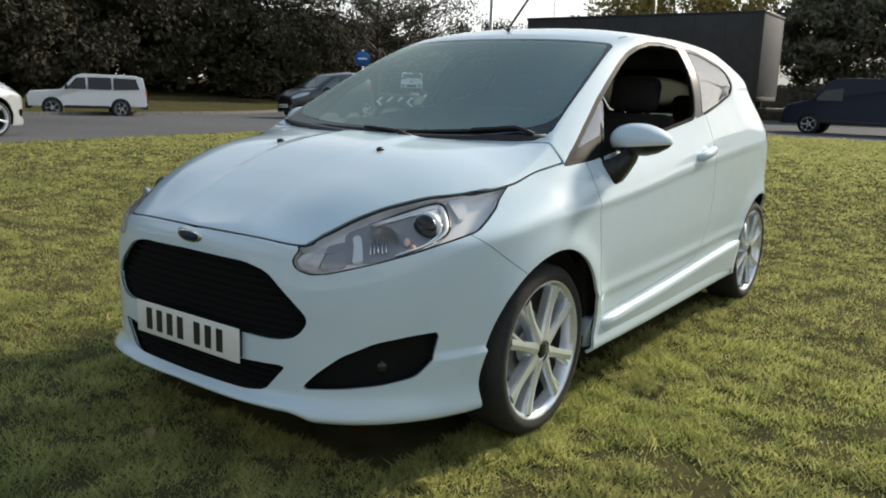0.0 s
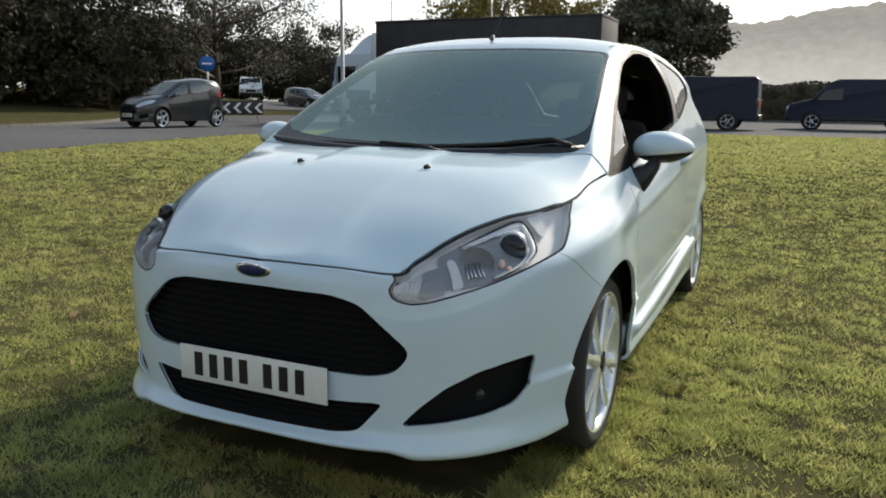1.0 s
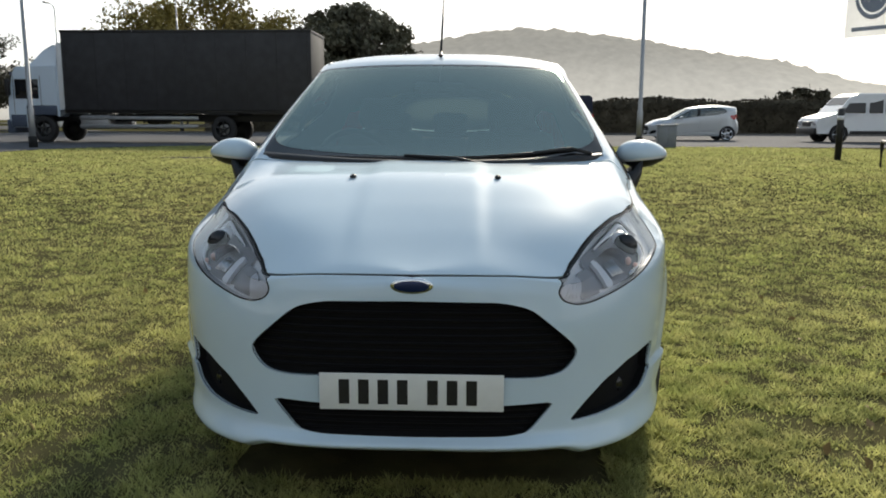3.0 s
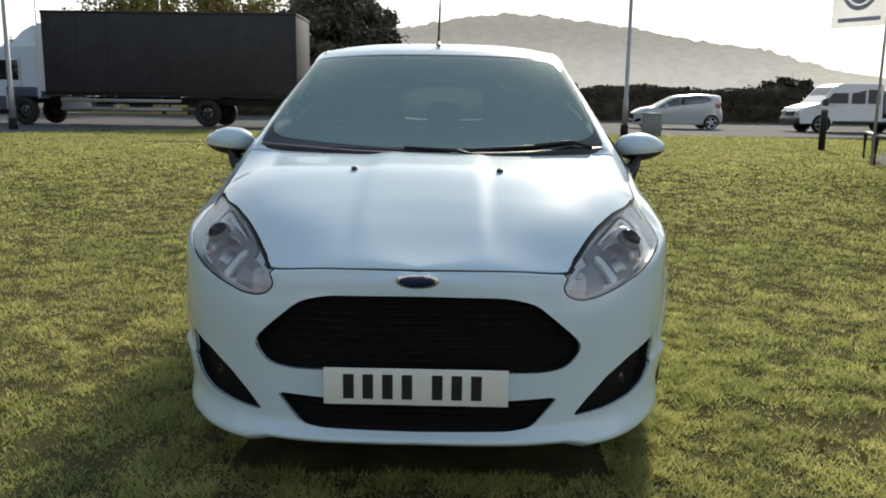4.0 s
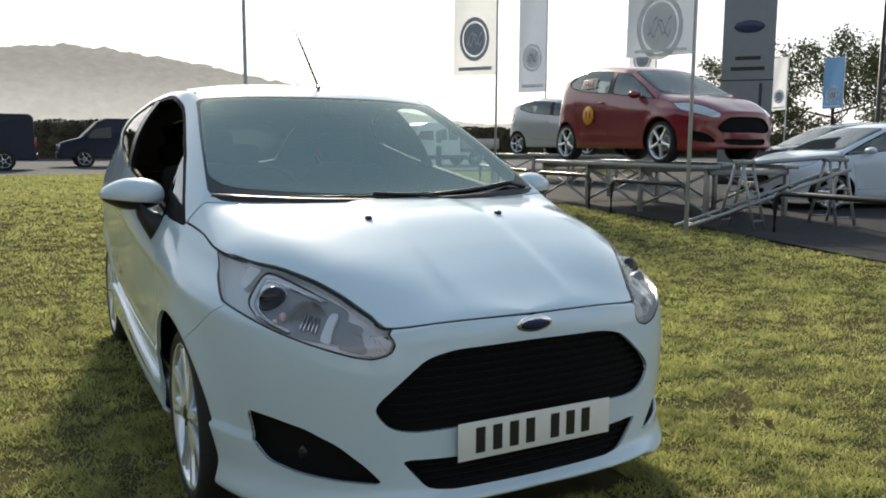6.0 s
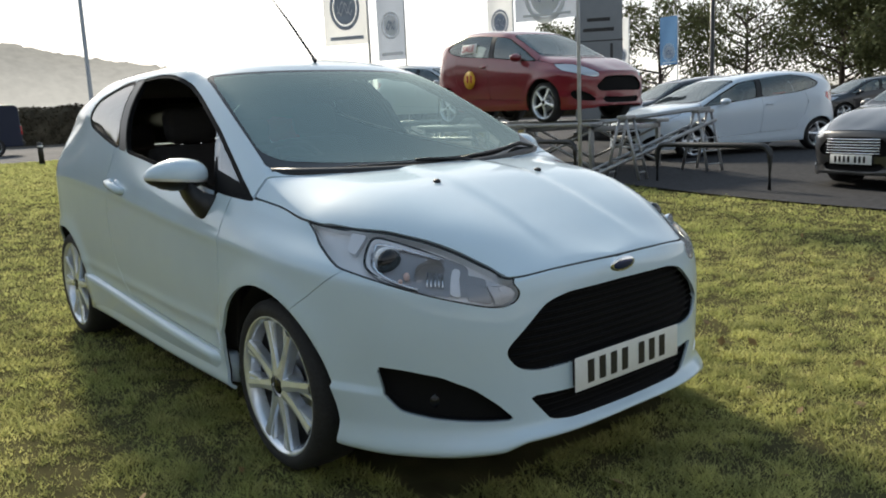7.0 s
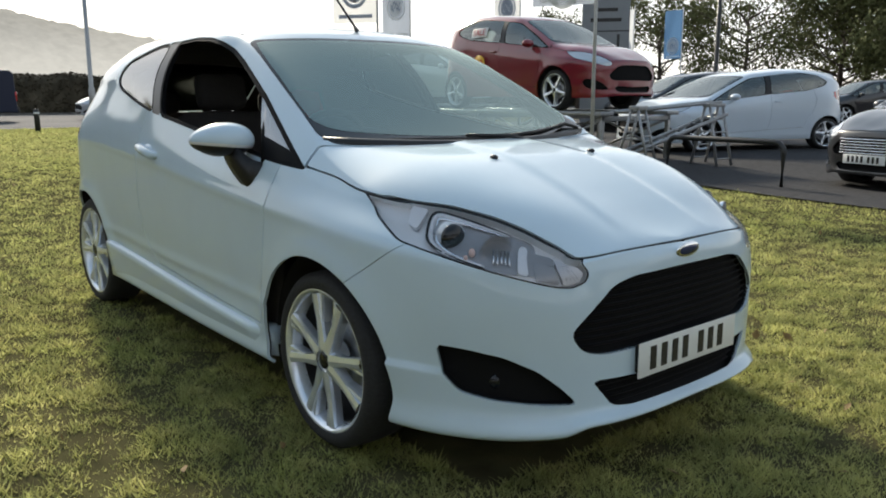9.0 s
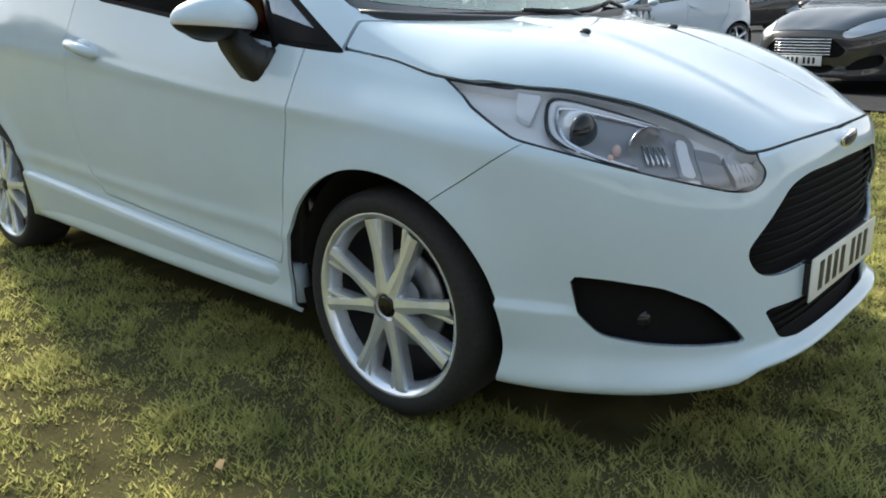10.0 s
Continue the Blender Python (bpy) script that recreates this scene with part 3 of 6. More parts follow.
def to_mesh(name, mesh, rim=0.012, way=None):
    """A Blender mesh of a cut panel, its edges turned inward by the panel's thickness (or along way)."""
    P, A, F = mesh
    N = A[:, 2:5] / (np.linalg.norm(A[:, 2:5], axis=1)[:, None] + 1e-15)
    V, T, shade = P, [F], N
    if rim:
        E = np.concatenate([F[:, [0, 1]], F[:, [1, 2]], F[:, [2, 0]]])
        key = np.sort(E, 1)
        _, inv, count = np.unique(key, axis=0, return_inverse=True, return_counts=True)
        edge = E[count[inv.ravel()] == 1]
        edge = edge[~((np.abs(P[edge[:, 0], 0]) < 2e-5) & (np.abs(P[edge[:, 1], 0]) < 2e-5))]
        used, inv = np.unique(edge, return_inverse=True)
        e = inv.reshape(-1, 2)
        back = P[used] - N[used] * rim if way is None else P[used] + np.array(way) * rim
        k0 = len(P)
        V = np.concatenate([P, P[used], back])
        k1 = k0 + len(used)
        T += [np.stack([e[:, 1] + k0, e[:, 0] + k0, e[:, 0] + k1], 1), np.stack([e[:, 1] + k0, e[:, 0] + k1, e[:, 1] + k1], 1)]
        shade = np.concatenate([N, np.zeros((2 * len(used), 3))])
    T = np.concatenate(T)
    me = bpy.data.meshes.new(name)
    me.from_pydata(V.tolist(), [], T.tolist())
    me.shade_smooth()
    me.normals_split_custom_set_from_vertices([tuple(v) for v in shade])
    return me


GRILLE = rounded([(-.25, .616), (0, .619), (.25, .616), (.335, .597), (.412, .533), (.470, .480), (.470, .452), (.435, .410), (.37, .397), (.25, .399), (0, .402), (-.25, .4)], .03)
INTAKE = rounded([(-.41, .325), (0, .309), (.41, .325), (.335, .238), (.27, .229), (0, .226), (-.335, .238)], .02)
FOG = rounded([(.221, .258), (.265, .311), (.328, .367), (.414, .408), (.510, .426), (.590, .432), (.576, .346), (.532, .295), (.446, .277), (.328, .265)], .02)
LAMP = rounded([(.196, .640), (.212, .610), (.245, .598), (.285, .603), (.421, .640), (.579, .685), (.695, .715), (.811, .775), (.895, .838), (.9, .95), (.2, .95)], .012)
DOOR = [(.258, .99), (.270, .80), (.318, .58), (.350, .36), (.375, .315), (1.42, .375), (1.56, .50), (1.60, .70), (1.56, .90), (1.47, 1.10)]
WINDOW = rounded([(.13, .883), (.33, .903), (1.33, 1.040), (1.36, 1.07), (1.500, 1.376), (1.32, 1.386), (1.18, 1.378), (1.06, 1.356), (.95, 1.320), (.84, 1.272), (.70, 1.203), (.55, 1.126)], .028)
QUARTER = rounded([(1.425, 1.052), (1.70, 1.105), (1.95, 1.162), (2.01, 1.21), (1.96, 1.305), (1.72, 1.368), (1.57, 1.376)], .05)
PILLAR = [(1.34, 1.044), (1.44, 1.057), (1.585, 1.376), (1.49, 1.376)]
REAR_WINDOW = rounded([(1.26, 1.015), (2.02, 1.09), (2.36, 1.17), (2.50, 1.25), (2.30, 1.375), (1.9, 1.435), (1.34, 1.415)], .05)
FRONT_WINDOW = rounded([(.13, .883), (.33, .903), (1.15, 1.004), (1.18, 1.03), (1.26, 1.385), (1.1, 1.358), (.97, 1.322), (.55, 1.118)], .05)
FIVE_PILLAR = [(1.14, 1.004), (1.29, 1.022), (1.37, 1.395), (1.24, 1.383)]
FRONT_DOOR = [(.258, .99), (.270, .80), (.318, .58), (.350, .36), (.375, .315), (1.22, .36), (1.27, .55), (1.28, .80), (1.27, 1.10)]
REAR_DOOR = [(1.27, 1.10), (1.28, .80), (1.27, .55), (1.22, .36), (1.98, .40), (2.02, .52), (2.14, .66), (2.22, .9), (2.12, 1.2)]


def inward(mesh, by, shrink=0.0):
    """The same surface, set back along its normals."""
    P, A, F = mesh
    return P - A[:, 2:5] * by - (P - P.mean(0)) * shrink, A, F


def gap(mesh, g, width=0.0045):
    """Splits at a shut line and leaves an open joint."""
    inside, rest = split(mesh, lambda P, A: g(P, A) - width / 2)
    _, rest = split(rest, lambda P, A: g(P, A) + width / 2)
    return inside, rest


SIDE = lambda poly, lo=1.02, hi=2.25: (lambda P, A: np.where((A[:, 1] > lo) & (A[:, 1] < hi) & (A[:, 0] > 1), outline(poly, P[:, 1], P[:, 2]), -1.0))
FLANK = lambda poly, lo=1.6: (lambda P, A: np.where((A[:, 1] > lo) & (A[:, 0] > 1.02), outline(poly, P[:, 1], P[:, 2]), -1.0))
FRONT = lambda poly: (lambda P, A: np.where(A[:, 0] < .6, outline(poly, P[:, 0], P[:, 2]), -1.0))


EDGE = [(0, .0135), (.15, .0135), (.21, .010), (.29, -.020), (.40, -.031), (.60, -.028), (.74, -.006), (.82, .006), (.89, .018), (.97, .045), (1.07, .10)]
RUN = [(0, .018), (.22, .035), (.5, .047), (.75, .058), (.9, .066), (1, .125), (1.1, .14)]
SPAN = [(0, .05), (.1, .25), (.22, .425), (.5, .585), (.75, .69), (1.1, .715)]


def beyond_edge(A):
    """Metres outside the bonnet's side edge, along the section."""
    q, s = A[:, 0], A[:, 1]
    return np.where(s < 1, (s - 1) * ease(SPAN, q)[:, 0], (s - 1) * ease(RUN, q)[:, 0]) - ease(EDGE, q)[:, 0]


def seam(P, A):
    """Ahead of the joint between bumper and wing: positive."""
    (y0, z0), (y1, z1) = (-.335, .665), (-.205, .575)
    nx, nz = (z0 - z1), (y1 - y0)
    d = -((P[:, 1] - y0) * nx + (P[:, 2] - z0) * nz) / math.hypot(nx, nz)
    return np.where((A[:, 0] < 1) & (A[:, 1] > .8), d, -1.0)


def build_shell(five_door=False):
    P, A = shell(.24 if five_door else 1.0)
    if five_door:                                   # taller, longer roof over the rear seats
        high = np.clip((P[:, :, 2] - .88) / .45, 0, 1)
        back = np.clip((P[:, :, 1] - .9) / 1.3, 0, 1)
        P = P + np.stack([.03 * high * back * np.sign(P[:, :, 0]), .20 * high * np.clip((P[:, :, 1] - 1.6) / 1.2, 0, 1) ** 1.5, .075 * high * back * back * (3 - 2 * back)], 2)
    window, pillar, door = (FRONT_WINDOW, FIVE_PILLAR, FRONT_DOOR) if five_door else (WINDOW, PILLAR, DOOR)
    body = grid_tris(P, A)
    out = {}
    arch = lambda P, A: np.minimum.reduce([np.hypot(P[:, 1] - wy, P[:, 2] - wz) - wr for wy, wz, wr in WHEELS])
    body, _ = split(body, lambda P, A: np.where(A[:, 1] > 2, arch(P, A), 1.0))

    def screen(edge):
        """Inside the windscreen: positive; rounded at its corners."""
        def g(P, A):
            foot = (A[:, 0] - 1.066) * 2.5 - edge * 4.2
            head = (1.366 - A[:, 0]) * 2.5 - edge
            side = (0.988 + .075 * np.sin(math.pi * np.clip((A[:, 0] - 1.075) / .30, 0, 1)) - A[:, 1]) * .55 - edge * .9
            r = .075
            lower = r - np.hypot(np.maximum(r - foot, 0), np.maximum(r - side, 0))
            upper = r * .5 - np.hypot(np.maximum(r * .5 - head, 0), np.maximum(r * .5 - side, 0))
            return np.where(A[:, 0] < 1.06, -1.0, np.minimum.reduce([lower, upper, foot, head, side]))
        return g
    out["windscreen"], body = split(body, screen(0))
    out["windscreen"], out["screen_border"] = split(out["windscreen"], screen(.022))
    out["window_frame"], body = split(body, SIDE(window))
    out["window_glass"], out["window_frame"] = split(out["window_frame"], lambda P, A: SIDE(window)(P, A) - .014)
    quarter = REAR_WINDOW if five_door else QUARTER
    out["quarter_frame"], body = split(body, SIDE(quarter))
    out["pillar_trim"], body = split(body, SIDE(pillar))
    out["quarter_glass"], out["quarter_frame"] = split(out["quarter_frame"], lambda P, A: SIDE(quarter)(P, A) - .012)
    out["grille"], body = split(body, FRONT(GRILLE))
    out["intake"], body = split(body, FRONT(INTAKE))
    out["fog_recess"], body = split(body, lambda P, A: np.where(A[:, 1] > 2, outline(FOG, A[:, 0], P[:, 2]), -1.0))
    lamp = lambda P, A: np.where(A[:, 0] < 1, np.minimum(outline(LAMP, A[:, 0], P[:, 2]), beyond_edge(A) - .003), -1.0)
    out["lens"], body = split(body, lamp)
    out["lens"], out["lens_edge"] = split(out["lens"], lambda P, A: lamp(P, A) - .0045)
    tail = [(2.42, 1.04), (3.5, 1.22), (3.5, .88), (2.72, .90)] if five_door else [(2.2, 1.13), (2.75, 1.2), (2.75, .93), (2.6, .90)]
    out["tail_lamp"], body = split(body, lambda P, A: np.where((A[:, 0] > 2.05) & (A[:, 1] > 1.7), outline(tail, P[:, 1], P[:, 2]), -1.0))
    out["rear_screen"], body = split(body, lambda P, A: np.minimum.reduce([(A[:, 0] - 2.32) * 1.2, (2.62 - A[:, 0]) * 1.2, (.9 - A[:, 1]) * .5]))
    out["liner"] = body
    out["bonnet"], body = gap(body, lambda P, A: np.minimum((1.062 - A[:, 0]) * 2, -beyond_edge(A)), .0095)
    out["front_bumper"], body = gap(body, seam, .0025)
    out["door"], body = gap(body, FLANK(door))
    if five_door:
        out["rear_door"], body = gap(body, FLANK(REAR_DOOR))
    out["wing"], body = gap(body, lambda P, A: np.where((A[:, 1] > .8) & (A[:, 0] < 1.2), np.minimum(.215 - P[:, 1] + 0 * P[:, 2], (P[:, 2] - .0)), -1.0), .0001)
    out["body_shell"] = body
    return out, P, A


def surface(P, A, q, z):
    """Point and outward normal of the flank at the plan station q and height z (x >= 0)."""
    j = int(np.argmin(np.abs(A[:, 0, 0] - q)))
    rows = np.nonzero(A[j, :, 1] > .9)[0]
    i = rows[int(np.argmin(np.abs(P[j, rows, 2] - z)))]
    du, dv = P[min(j + 1, len(P) - 1), i] - P[max(j - 1, 0), i], P[j, i + 1] - P[j, i - 1]
    n = Vector(np.cross(dv, du)).normalized()
    if n.x < 0 and n.y > 0:
        n = -n
    return Vector(P[j, i]), n


def tube(points, radius, segments=8, closed=False):
    """A round bar along a bent line."""
    bm = bmesh.new()
    pts = [Vector(p) for p in points]
    rings = []
    for k, p in enumerate(pts):
        a, b = pts[max(k - 1, 0)], pts[min(k + 1, len(pts) - 1)]
        if closed:
            a, b = pts[k - 1], pts[(k + 1) % len(pts)]
        rot = (b - a).to_track_quat("Z", "Y").to_matrix()
        r = radius[k] if isinstance(radius, (list, tuple)) else radius
        rings.append([bm.verts.new(p + rot @ Vector((r * math.cos(2 * math.pi * i / segments), r * math.sin(2 * math.pi * i / segments), 0))) for i in range(segments)])
    pairs = list(zip(rings, rings[1:])) + ([(rings[-1], rings[0])] if closed else [])
    for r0, r1 in pairs:
        for i in range(segments):
            bm.faces.new((r0[i], r0[(i + 1) % segments], r1[(i + 1) % segments], r1[i]))
    if not closed:
        bm.faces.new(rings[0][::-1])
        bm.faces.new(rings[-1])
    bmesh.ops.recalc_face_normals(bm, faces=bm.faces)
    return bm


def block(x0, x1, y0, y1, z0, z1, bevel=0.01, turn=None):
    """A box with rounded edges."""
    bm = bmesh.new()
    m = Matrix.Translation(((x0 + x1) / 2, (y0 + y1) / 2, (z0 + z1) / 2))
    if turn is not None:
        m = m @ turn
    bmesh.ops.create_cube(bm, size=1, matrix=m @ Matrix.Diagonal((x1 - x0, y1 - y0, z1 - z0, 1)))
    if bevel:
        bmesh.ops.bevel(bm, geom=bm.edges[:], offset=bevel, segments=2, profile=0.5, affect="EDGES")
    return bm


def lathe(profile, segments=48, closed=False):
    """Turned about the x axis from (x, r) pairs."""
    bm = bmesh.new()
    rings = [[bm.verts.new((x, r * math.cos(2 * math.pi * i / segments), r * math.sin(2 * math.pi * i / segments))) for i in range(segments)] for x, r in profile]
    pairs = list(zip(rings, rings[1:])) + ([(rings[-1], rings[0])] if closed else [])
    for r0, r1 in pairs:
        for i in range(segments):
            bm.faces.new((r0[i], r0[(i + 1) % segments], r1[(i + 1) % segments], r1[i]))
    bmesh.ops.recalc_face_normals(bm, faces=bm.faces)
    return bm


def merge(*bms):
    """Shapes that together make one part."""
    bm = bmesh.new()
    for b in bms:
        me = bpy.data.meshes.new("piece")
        b.to_mesh(me)
        b.free()
        bm.from_mesh(me)
        bpy.data.meshes.remove(me)
    return bm


def spoke(a0, fork=0.040, side=1):
    """One wheel spoke: a broad tapering blade with a thin branch that parts towards the rim."""
    bms = []
    for lead in (True, False):
        bm = bmesh.new()
        rows = []
        for t in np.linspace(0 if lead else .48, 1, 9):
            r = .036 + t * (.224 - .036)
            mid = 0.0 if lead else side * (.008 + fork * ((t - .48) / .52))
            half = (.0215 - .0070 * min(1, t / .5) + .0060 * max(0, t - .5)) if lead else .0058
            face = .010 - .004 * math.sin(math.pi * min(1, t * 1.05)) - (0 if lead else .004)
            ridge = .004 if lead else .001
            rows.append([(face - .010, mid - half - .002, r), (face, mid - half, r), (face + ridge, mid, r), (face, mid + half, r), (face - .010, mid + half + .002, r), (face - .04, mid + half * .8, r), (face - .04, mid - half * .8, r)])
        vs = [[bm.verts.new(p) for p in row] for row in rows]
        for r0, r1 in zip(vs, vs[1:]):
            for i in range(7):
                bm.faces.new((r0[i], r0[(i + 1) % 7], r1[(i + 1) % 7], r1[i]))
        bmesh.ops.recalc_face_normals(bm, faces=bm.faces)
        bms.append(bm)
    bm = merge(*bms)
    bmesh.ops.rotate(bm, verts=bm.verts, matrix=Matrix.Rotation(radians(a0), 3, "X"))
    return bm


def build_wheel(parent, radius=.298, rim=.237, plain=False):
    """Alloy wheel about its own centre; +x is the outer face."""
    wheel = new("wheel")
    wheel.parent = parent
    part("tyre", lathe([(-.10, rim - .01), (-.103, rim + .015), (-.098, radius - .022), (-.08, radius - .004), (-.03, radius), (.03, radius), (.08, radius - .004), (.098, radius - .022),
                        (.103, rim + .02), (.096, rim + .004), (.09, rim - .006)], 64), RUBBER, wheel)
    part("rim", lathe([(.045, rim - .024), (.075, rim - .016), (.088, rim - .012), (.094, rim - .002), (.097, rim + .003), (.093, rim + .007), (.085, rim + .006)], 64), ALLOY, wheel)
    count = 5 if plain else 8
    for k in range(count):
        bm = spoke(k * 360 / count + (0 if plain else 3 * (-1) ** k), .022 if plain else .026, 1 if k % 2 else -1)
        bmesh.ops.translate(bm, verts=bm.verts, vec=(.082, 0, 0))
        part("spoke", bm, ALLOY, wheel, soft=False)
    part("hub", lathe([(.02, .058), (.07, .058), (.085, .05), (.088, .032), (.084, .03)], 32), ALLOY, wheel)
    part("centre_cap", lathe([(.08, .03), (.09, .028), (.093, .02), (.094, .0005)], 24), GLOSS_BLACK, wheel, "dark round centre cap")
    for k in range(4):
        nut = lathe([(.07, .009), (.09, .009), (.092, .006), (.092, .0005)], 6)
        bmesh.ops.translate(nut, verts=nut.verts, vec=(0, .043 * math.cos(radians(45 + 90 * k)), .043 * math.sin(radians(45 + 90 * k))))
        part("wheel_nut", nut, CHROME, wheel, soft=False)
    part("brake_disc", lathe([(.0, .05), (.012, .05), (.012, .128), (.0, .128)], 40, True), STEEL, wheel)
    part("inner_barrel", lathe([(.05, rim - .022), (-.06, rim - .03), (-.07, .02), (-.068, .0005)], 32), BARREL, wheel)
    return wheel


def build_seat(parent, x, y):
    seat = new("front_seat")
    seat.parent = parent
    lean = pose(0, 0, 0, -14)
    part("cushion", block(x - .25, x + .25, y - .28, y + .28, .32, .52, .06), SEAT, seat)
    part("backrest", block(x - .25, x + .25, y + .22, y + .38, .45, 1.06, .065, lean), SEAT, seat)
    part("headrest", block(x - .13, x + .13, y + .34, y + .45, 1.06, 1.24, .045, lean), SEAT, seat)
    for side in (-.05, .05):
        part("headrest_post", tube([(x + side, y + .38, 1.0), (x + side, y + .40, 1.12)], .007), CHROME, seat)
    return seat


def build_interior(car):
    floor = merge(block(-.68, .68, -.36, 2.85, .19, .24, .02), block(-.45, .45, -.7, -.36, .19, .24, .02))
    part("floor_pan", floor, UNDER, car)
    dash = bmesh.new()
    prof = [(.12, .925), (.30, .955), (.52, .94), (.60, .88), (.58, .72), (.50, .45), (.12, .45)]
    ends = [[dash.verts.new((x, y, z)) for y, z in prof] for x in (-.66, -.35, 0, .35, .66)]
    for e0, e1 in zip(ends, ends[1:]):
        for i in range(len(prof)):
            dash.faces.new((e0[i], e0[(i + 1) % len(prof)], e1[(i + 1) % len(prof)], e1[i]))
    bmesh.ops.recalc_face_normals(dash, faces=dash.faces)
    part("dashboard", dash, SEAT, car, soft=False)
    part("instrument_hood", block(-.55, -.19, .42, .60, .93, 1.0, .03), SEAT, car)
    wheel = part("steering_wheel", tube([(-.37 + .18 * math.cos(a), .66 - .07 * math.sin(a), .90 + .165 * math.sin(a)) for a in np.linspace(0, 2 * math.pi, 33)[:-1]], .014, 8, True), BLACK, car)
    part("wheel_boss", block(-.44, -.30, .63, .68, .85, .95, .02), BLACK, wheel)
    for a in (20, 160, 270):
        part("wheel_spoke", tube([(-.37, .655, .90), (-.37 + .175 * math.cos(radians(a)), .66 - .07 * math.sin(radians(a)), .90 + .16 * math.sin(radians(a)))], .012), BLACK, wheel)
    build_seat(car, -.37, 1.25)
    build_seat(car, .37, 1.25)
    part("rear_bench", merge(block(-.62, .62, 1.9, 2.35, .36, .56, .06), block(-.62, .62, 2.3, 2.45, .5, 1.0, .06, pose(0, 0, 0, -14))), SEAT, car)
    for x in (-.38, 0, .38):
        part("rear_headrest", block(x - .12, x + .12, 2.42, 2.52, 1.02, 1.16, .04), SEAT, car)
    part("rear_view_mirror", block(-.12, .12, .84, .87, 1.235, 1.295, .02), BLACK, car)
    part("mirror_stem", tube([(0, .85, 1.28), (0, .86, 1.37)], .008), BLACK, car)
    for sx in (-1, 1):
        part("door_card", block(sx * .76 - .02, sx * .76 + .02, .35, 1.5, .28, .90, .02), SEAT, car)


def build_mirror(car, sx):
    """Door mirror: body-coloured cap over a black shell on a black arm."""
    mirror = new("door_mirror")
    mirror.parent = car
    cx, cy, cz = sx * .892, .50, .966

    def pod(grow, zlo, zhi):
        bm = bmesh.new()
        bmesh.ops.create_uvsphere(bm, u_segments=40, v_segments=24, radius=1)
        for v in bm.verts:
            taper = 1 - .22 * smooth(-.1, 1.0, v.co.x)
            x, y, z = math.copysign(abs(v.co.x) ** .85, v.co.x) * .112, v.co.y * (.085 if v.co.y < 0 else .045), math.copysign(abs(v.co.z) ** .9, v.co.z) * (.066 if v.co.z > 0 else .054) * taper
            v.co = Vector((sx * x * grow, y * grow + .035 * smooth(-.3, 1, v.co.x), z * grow + .004))
        bmesh.ops.translate(bm, verts=bm.verts, vec=(cx, cy, cz))
        for zc, up in ((zlo, -1), (zhi, 1)):
            if zc is not None:
                g = bm.verts[:] + bm.edges[:] + bm.faces[:]
                bmesh.ops.bisect_plane(bm, geom=g, plane_co=(cx, cy, cz + zc), plane_no=(sx * .1 * up * -1, 0, up), clear_outer=True)
        if sx < 0:
            bmesh.ops.recalc_face_normals(bm, faces=bm.faces)
        return bm
    part("mirror_cap", pod(1.0, -.005, None), PAINT, mirror)
    part("mirror_shell", pod(.975, None, None), BLACK, mirror)
    part("indicator", pod(1.003, -.015, -.005), LAMP_GREY, mirror, "clear indicator strip")
    glass_bm = bmesh.new()
    bmesh.ops.create_circle(glass_bm, cap_ends=True, segments=32, radius=1, matrix=Matrix.Translation((cx, cy + .034, cz)) @ pose(0, 0, 0, 90, 0, 0) @ Matrix.Diagonal((.092, .052, 1, 1)))
    part("mirror_glass", glass_bm, CHROME, mirror)
    arm = bmesh.new()
    rows = []
    for x, y0, y1, z0, z1 in ((.79, .36, .50, .80, .895), (.835, .37, .51, .80, .90), (.86, .40, .53, .845, .93), (.885, .42, .55, .90, .955)):
        rows.append([arm.verts.new((sx * x, y0, z1)), arm.verts.new((sx * x, y1, z1 + .012)), arm.verts.new((sx * x, y1 - .03, z0)), arm.verts.new((sx * x, y0 + .03, z0 - .012))])
    for r0, r1 in zip(rows, rows[1:]):
        for i in range(4):
            arm.faces.new((r0[i], r0[(i + 1) % 4], r1[(i + 1) % 4], r1[i]))
    arm.faces.new(rows[0])
    arm.faces.new(rows[-1][::-1])
    bmesh.ops.recalc_face_normals(arm, faces=arm.faces)
    bmesh.ops.bevel(arm, geom=arm.edges[:], offset=.006, segments=2, affect="EDGES")
    part("mirror_arm", arm, BLACK, mirror)


def ball(centre, radius, scale=(1, 1, 1), turn=None, seg=24):
    bm = bmesh.new()
    m = Matrix.Translation(centre)
    if turn is not None:
        m = m @ turn.to_4x4()
    bmesh.ops.create_uvsphere(bm, u_segments=seg, v_segments=seg // 2, radius=radius, matrix=m @ Matrix.Diagonal((*scale, 1)))
    return bm


def patch(P, A, poly, depth):
    """A piece of the flank in (q, z), set back by depth."""
    mesh = grid_tris(P, A)
    inside, _ = split(mesh, lambda P, A: np.where((A[:, 1] > .9) & (A[:, 0] < 1), outline(poly, A[:, 0], P[:, 2]), -1.0))
    return inward(inside, depth)


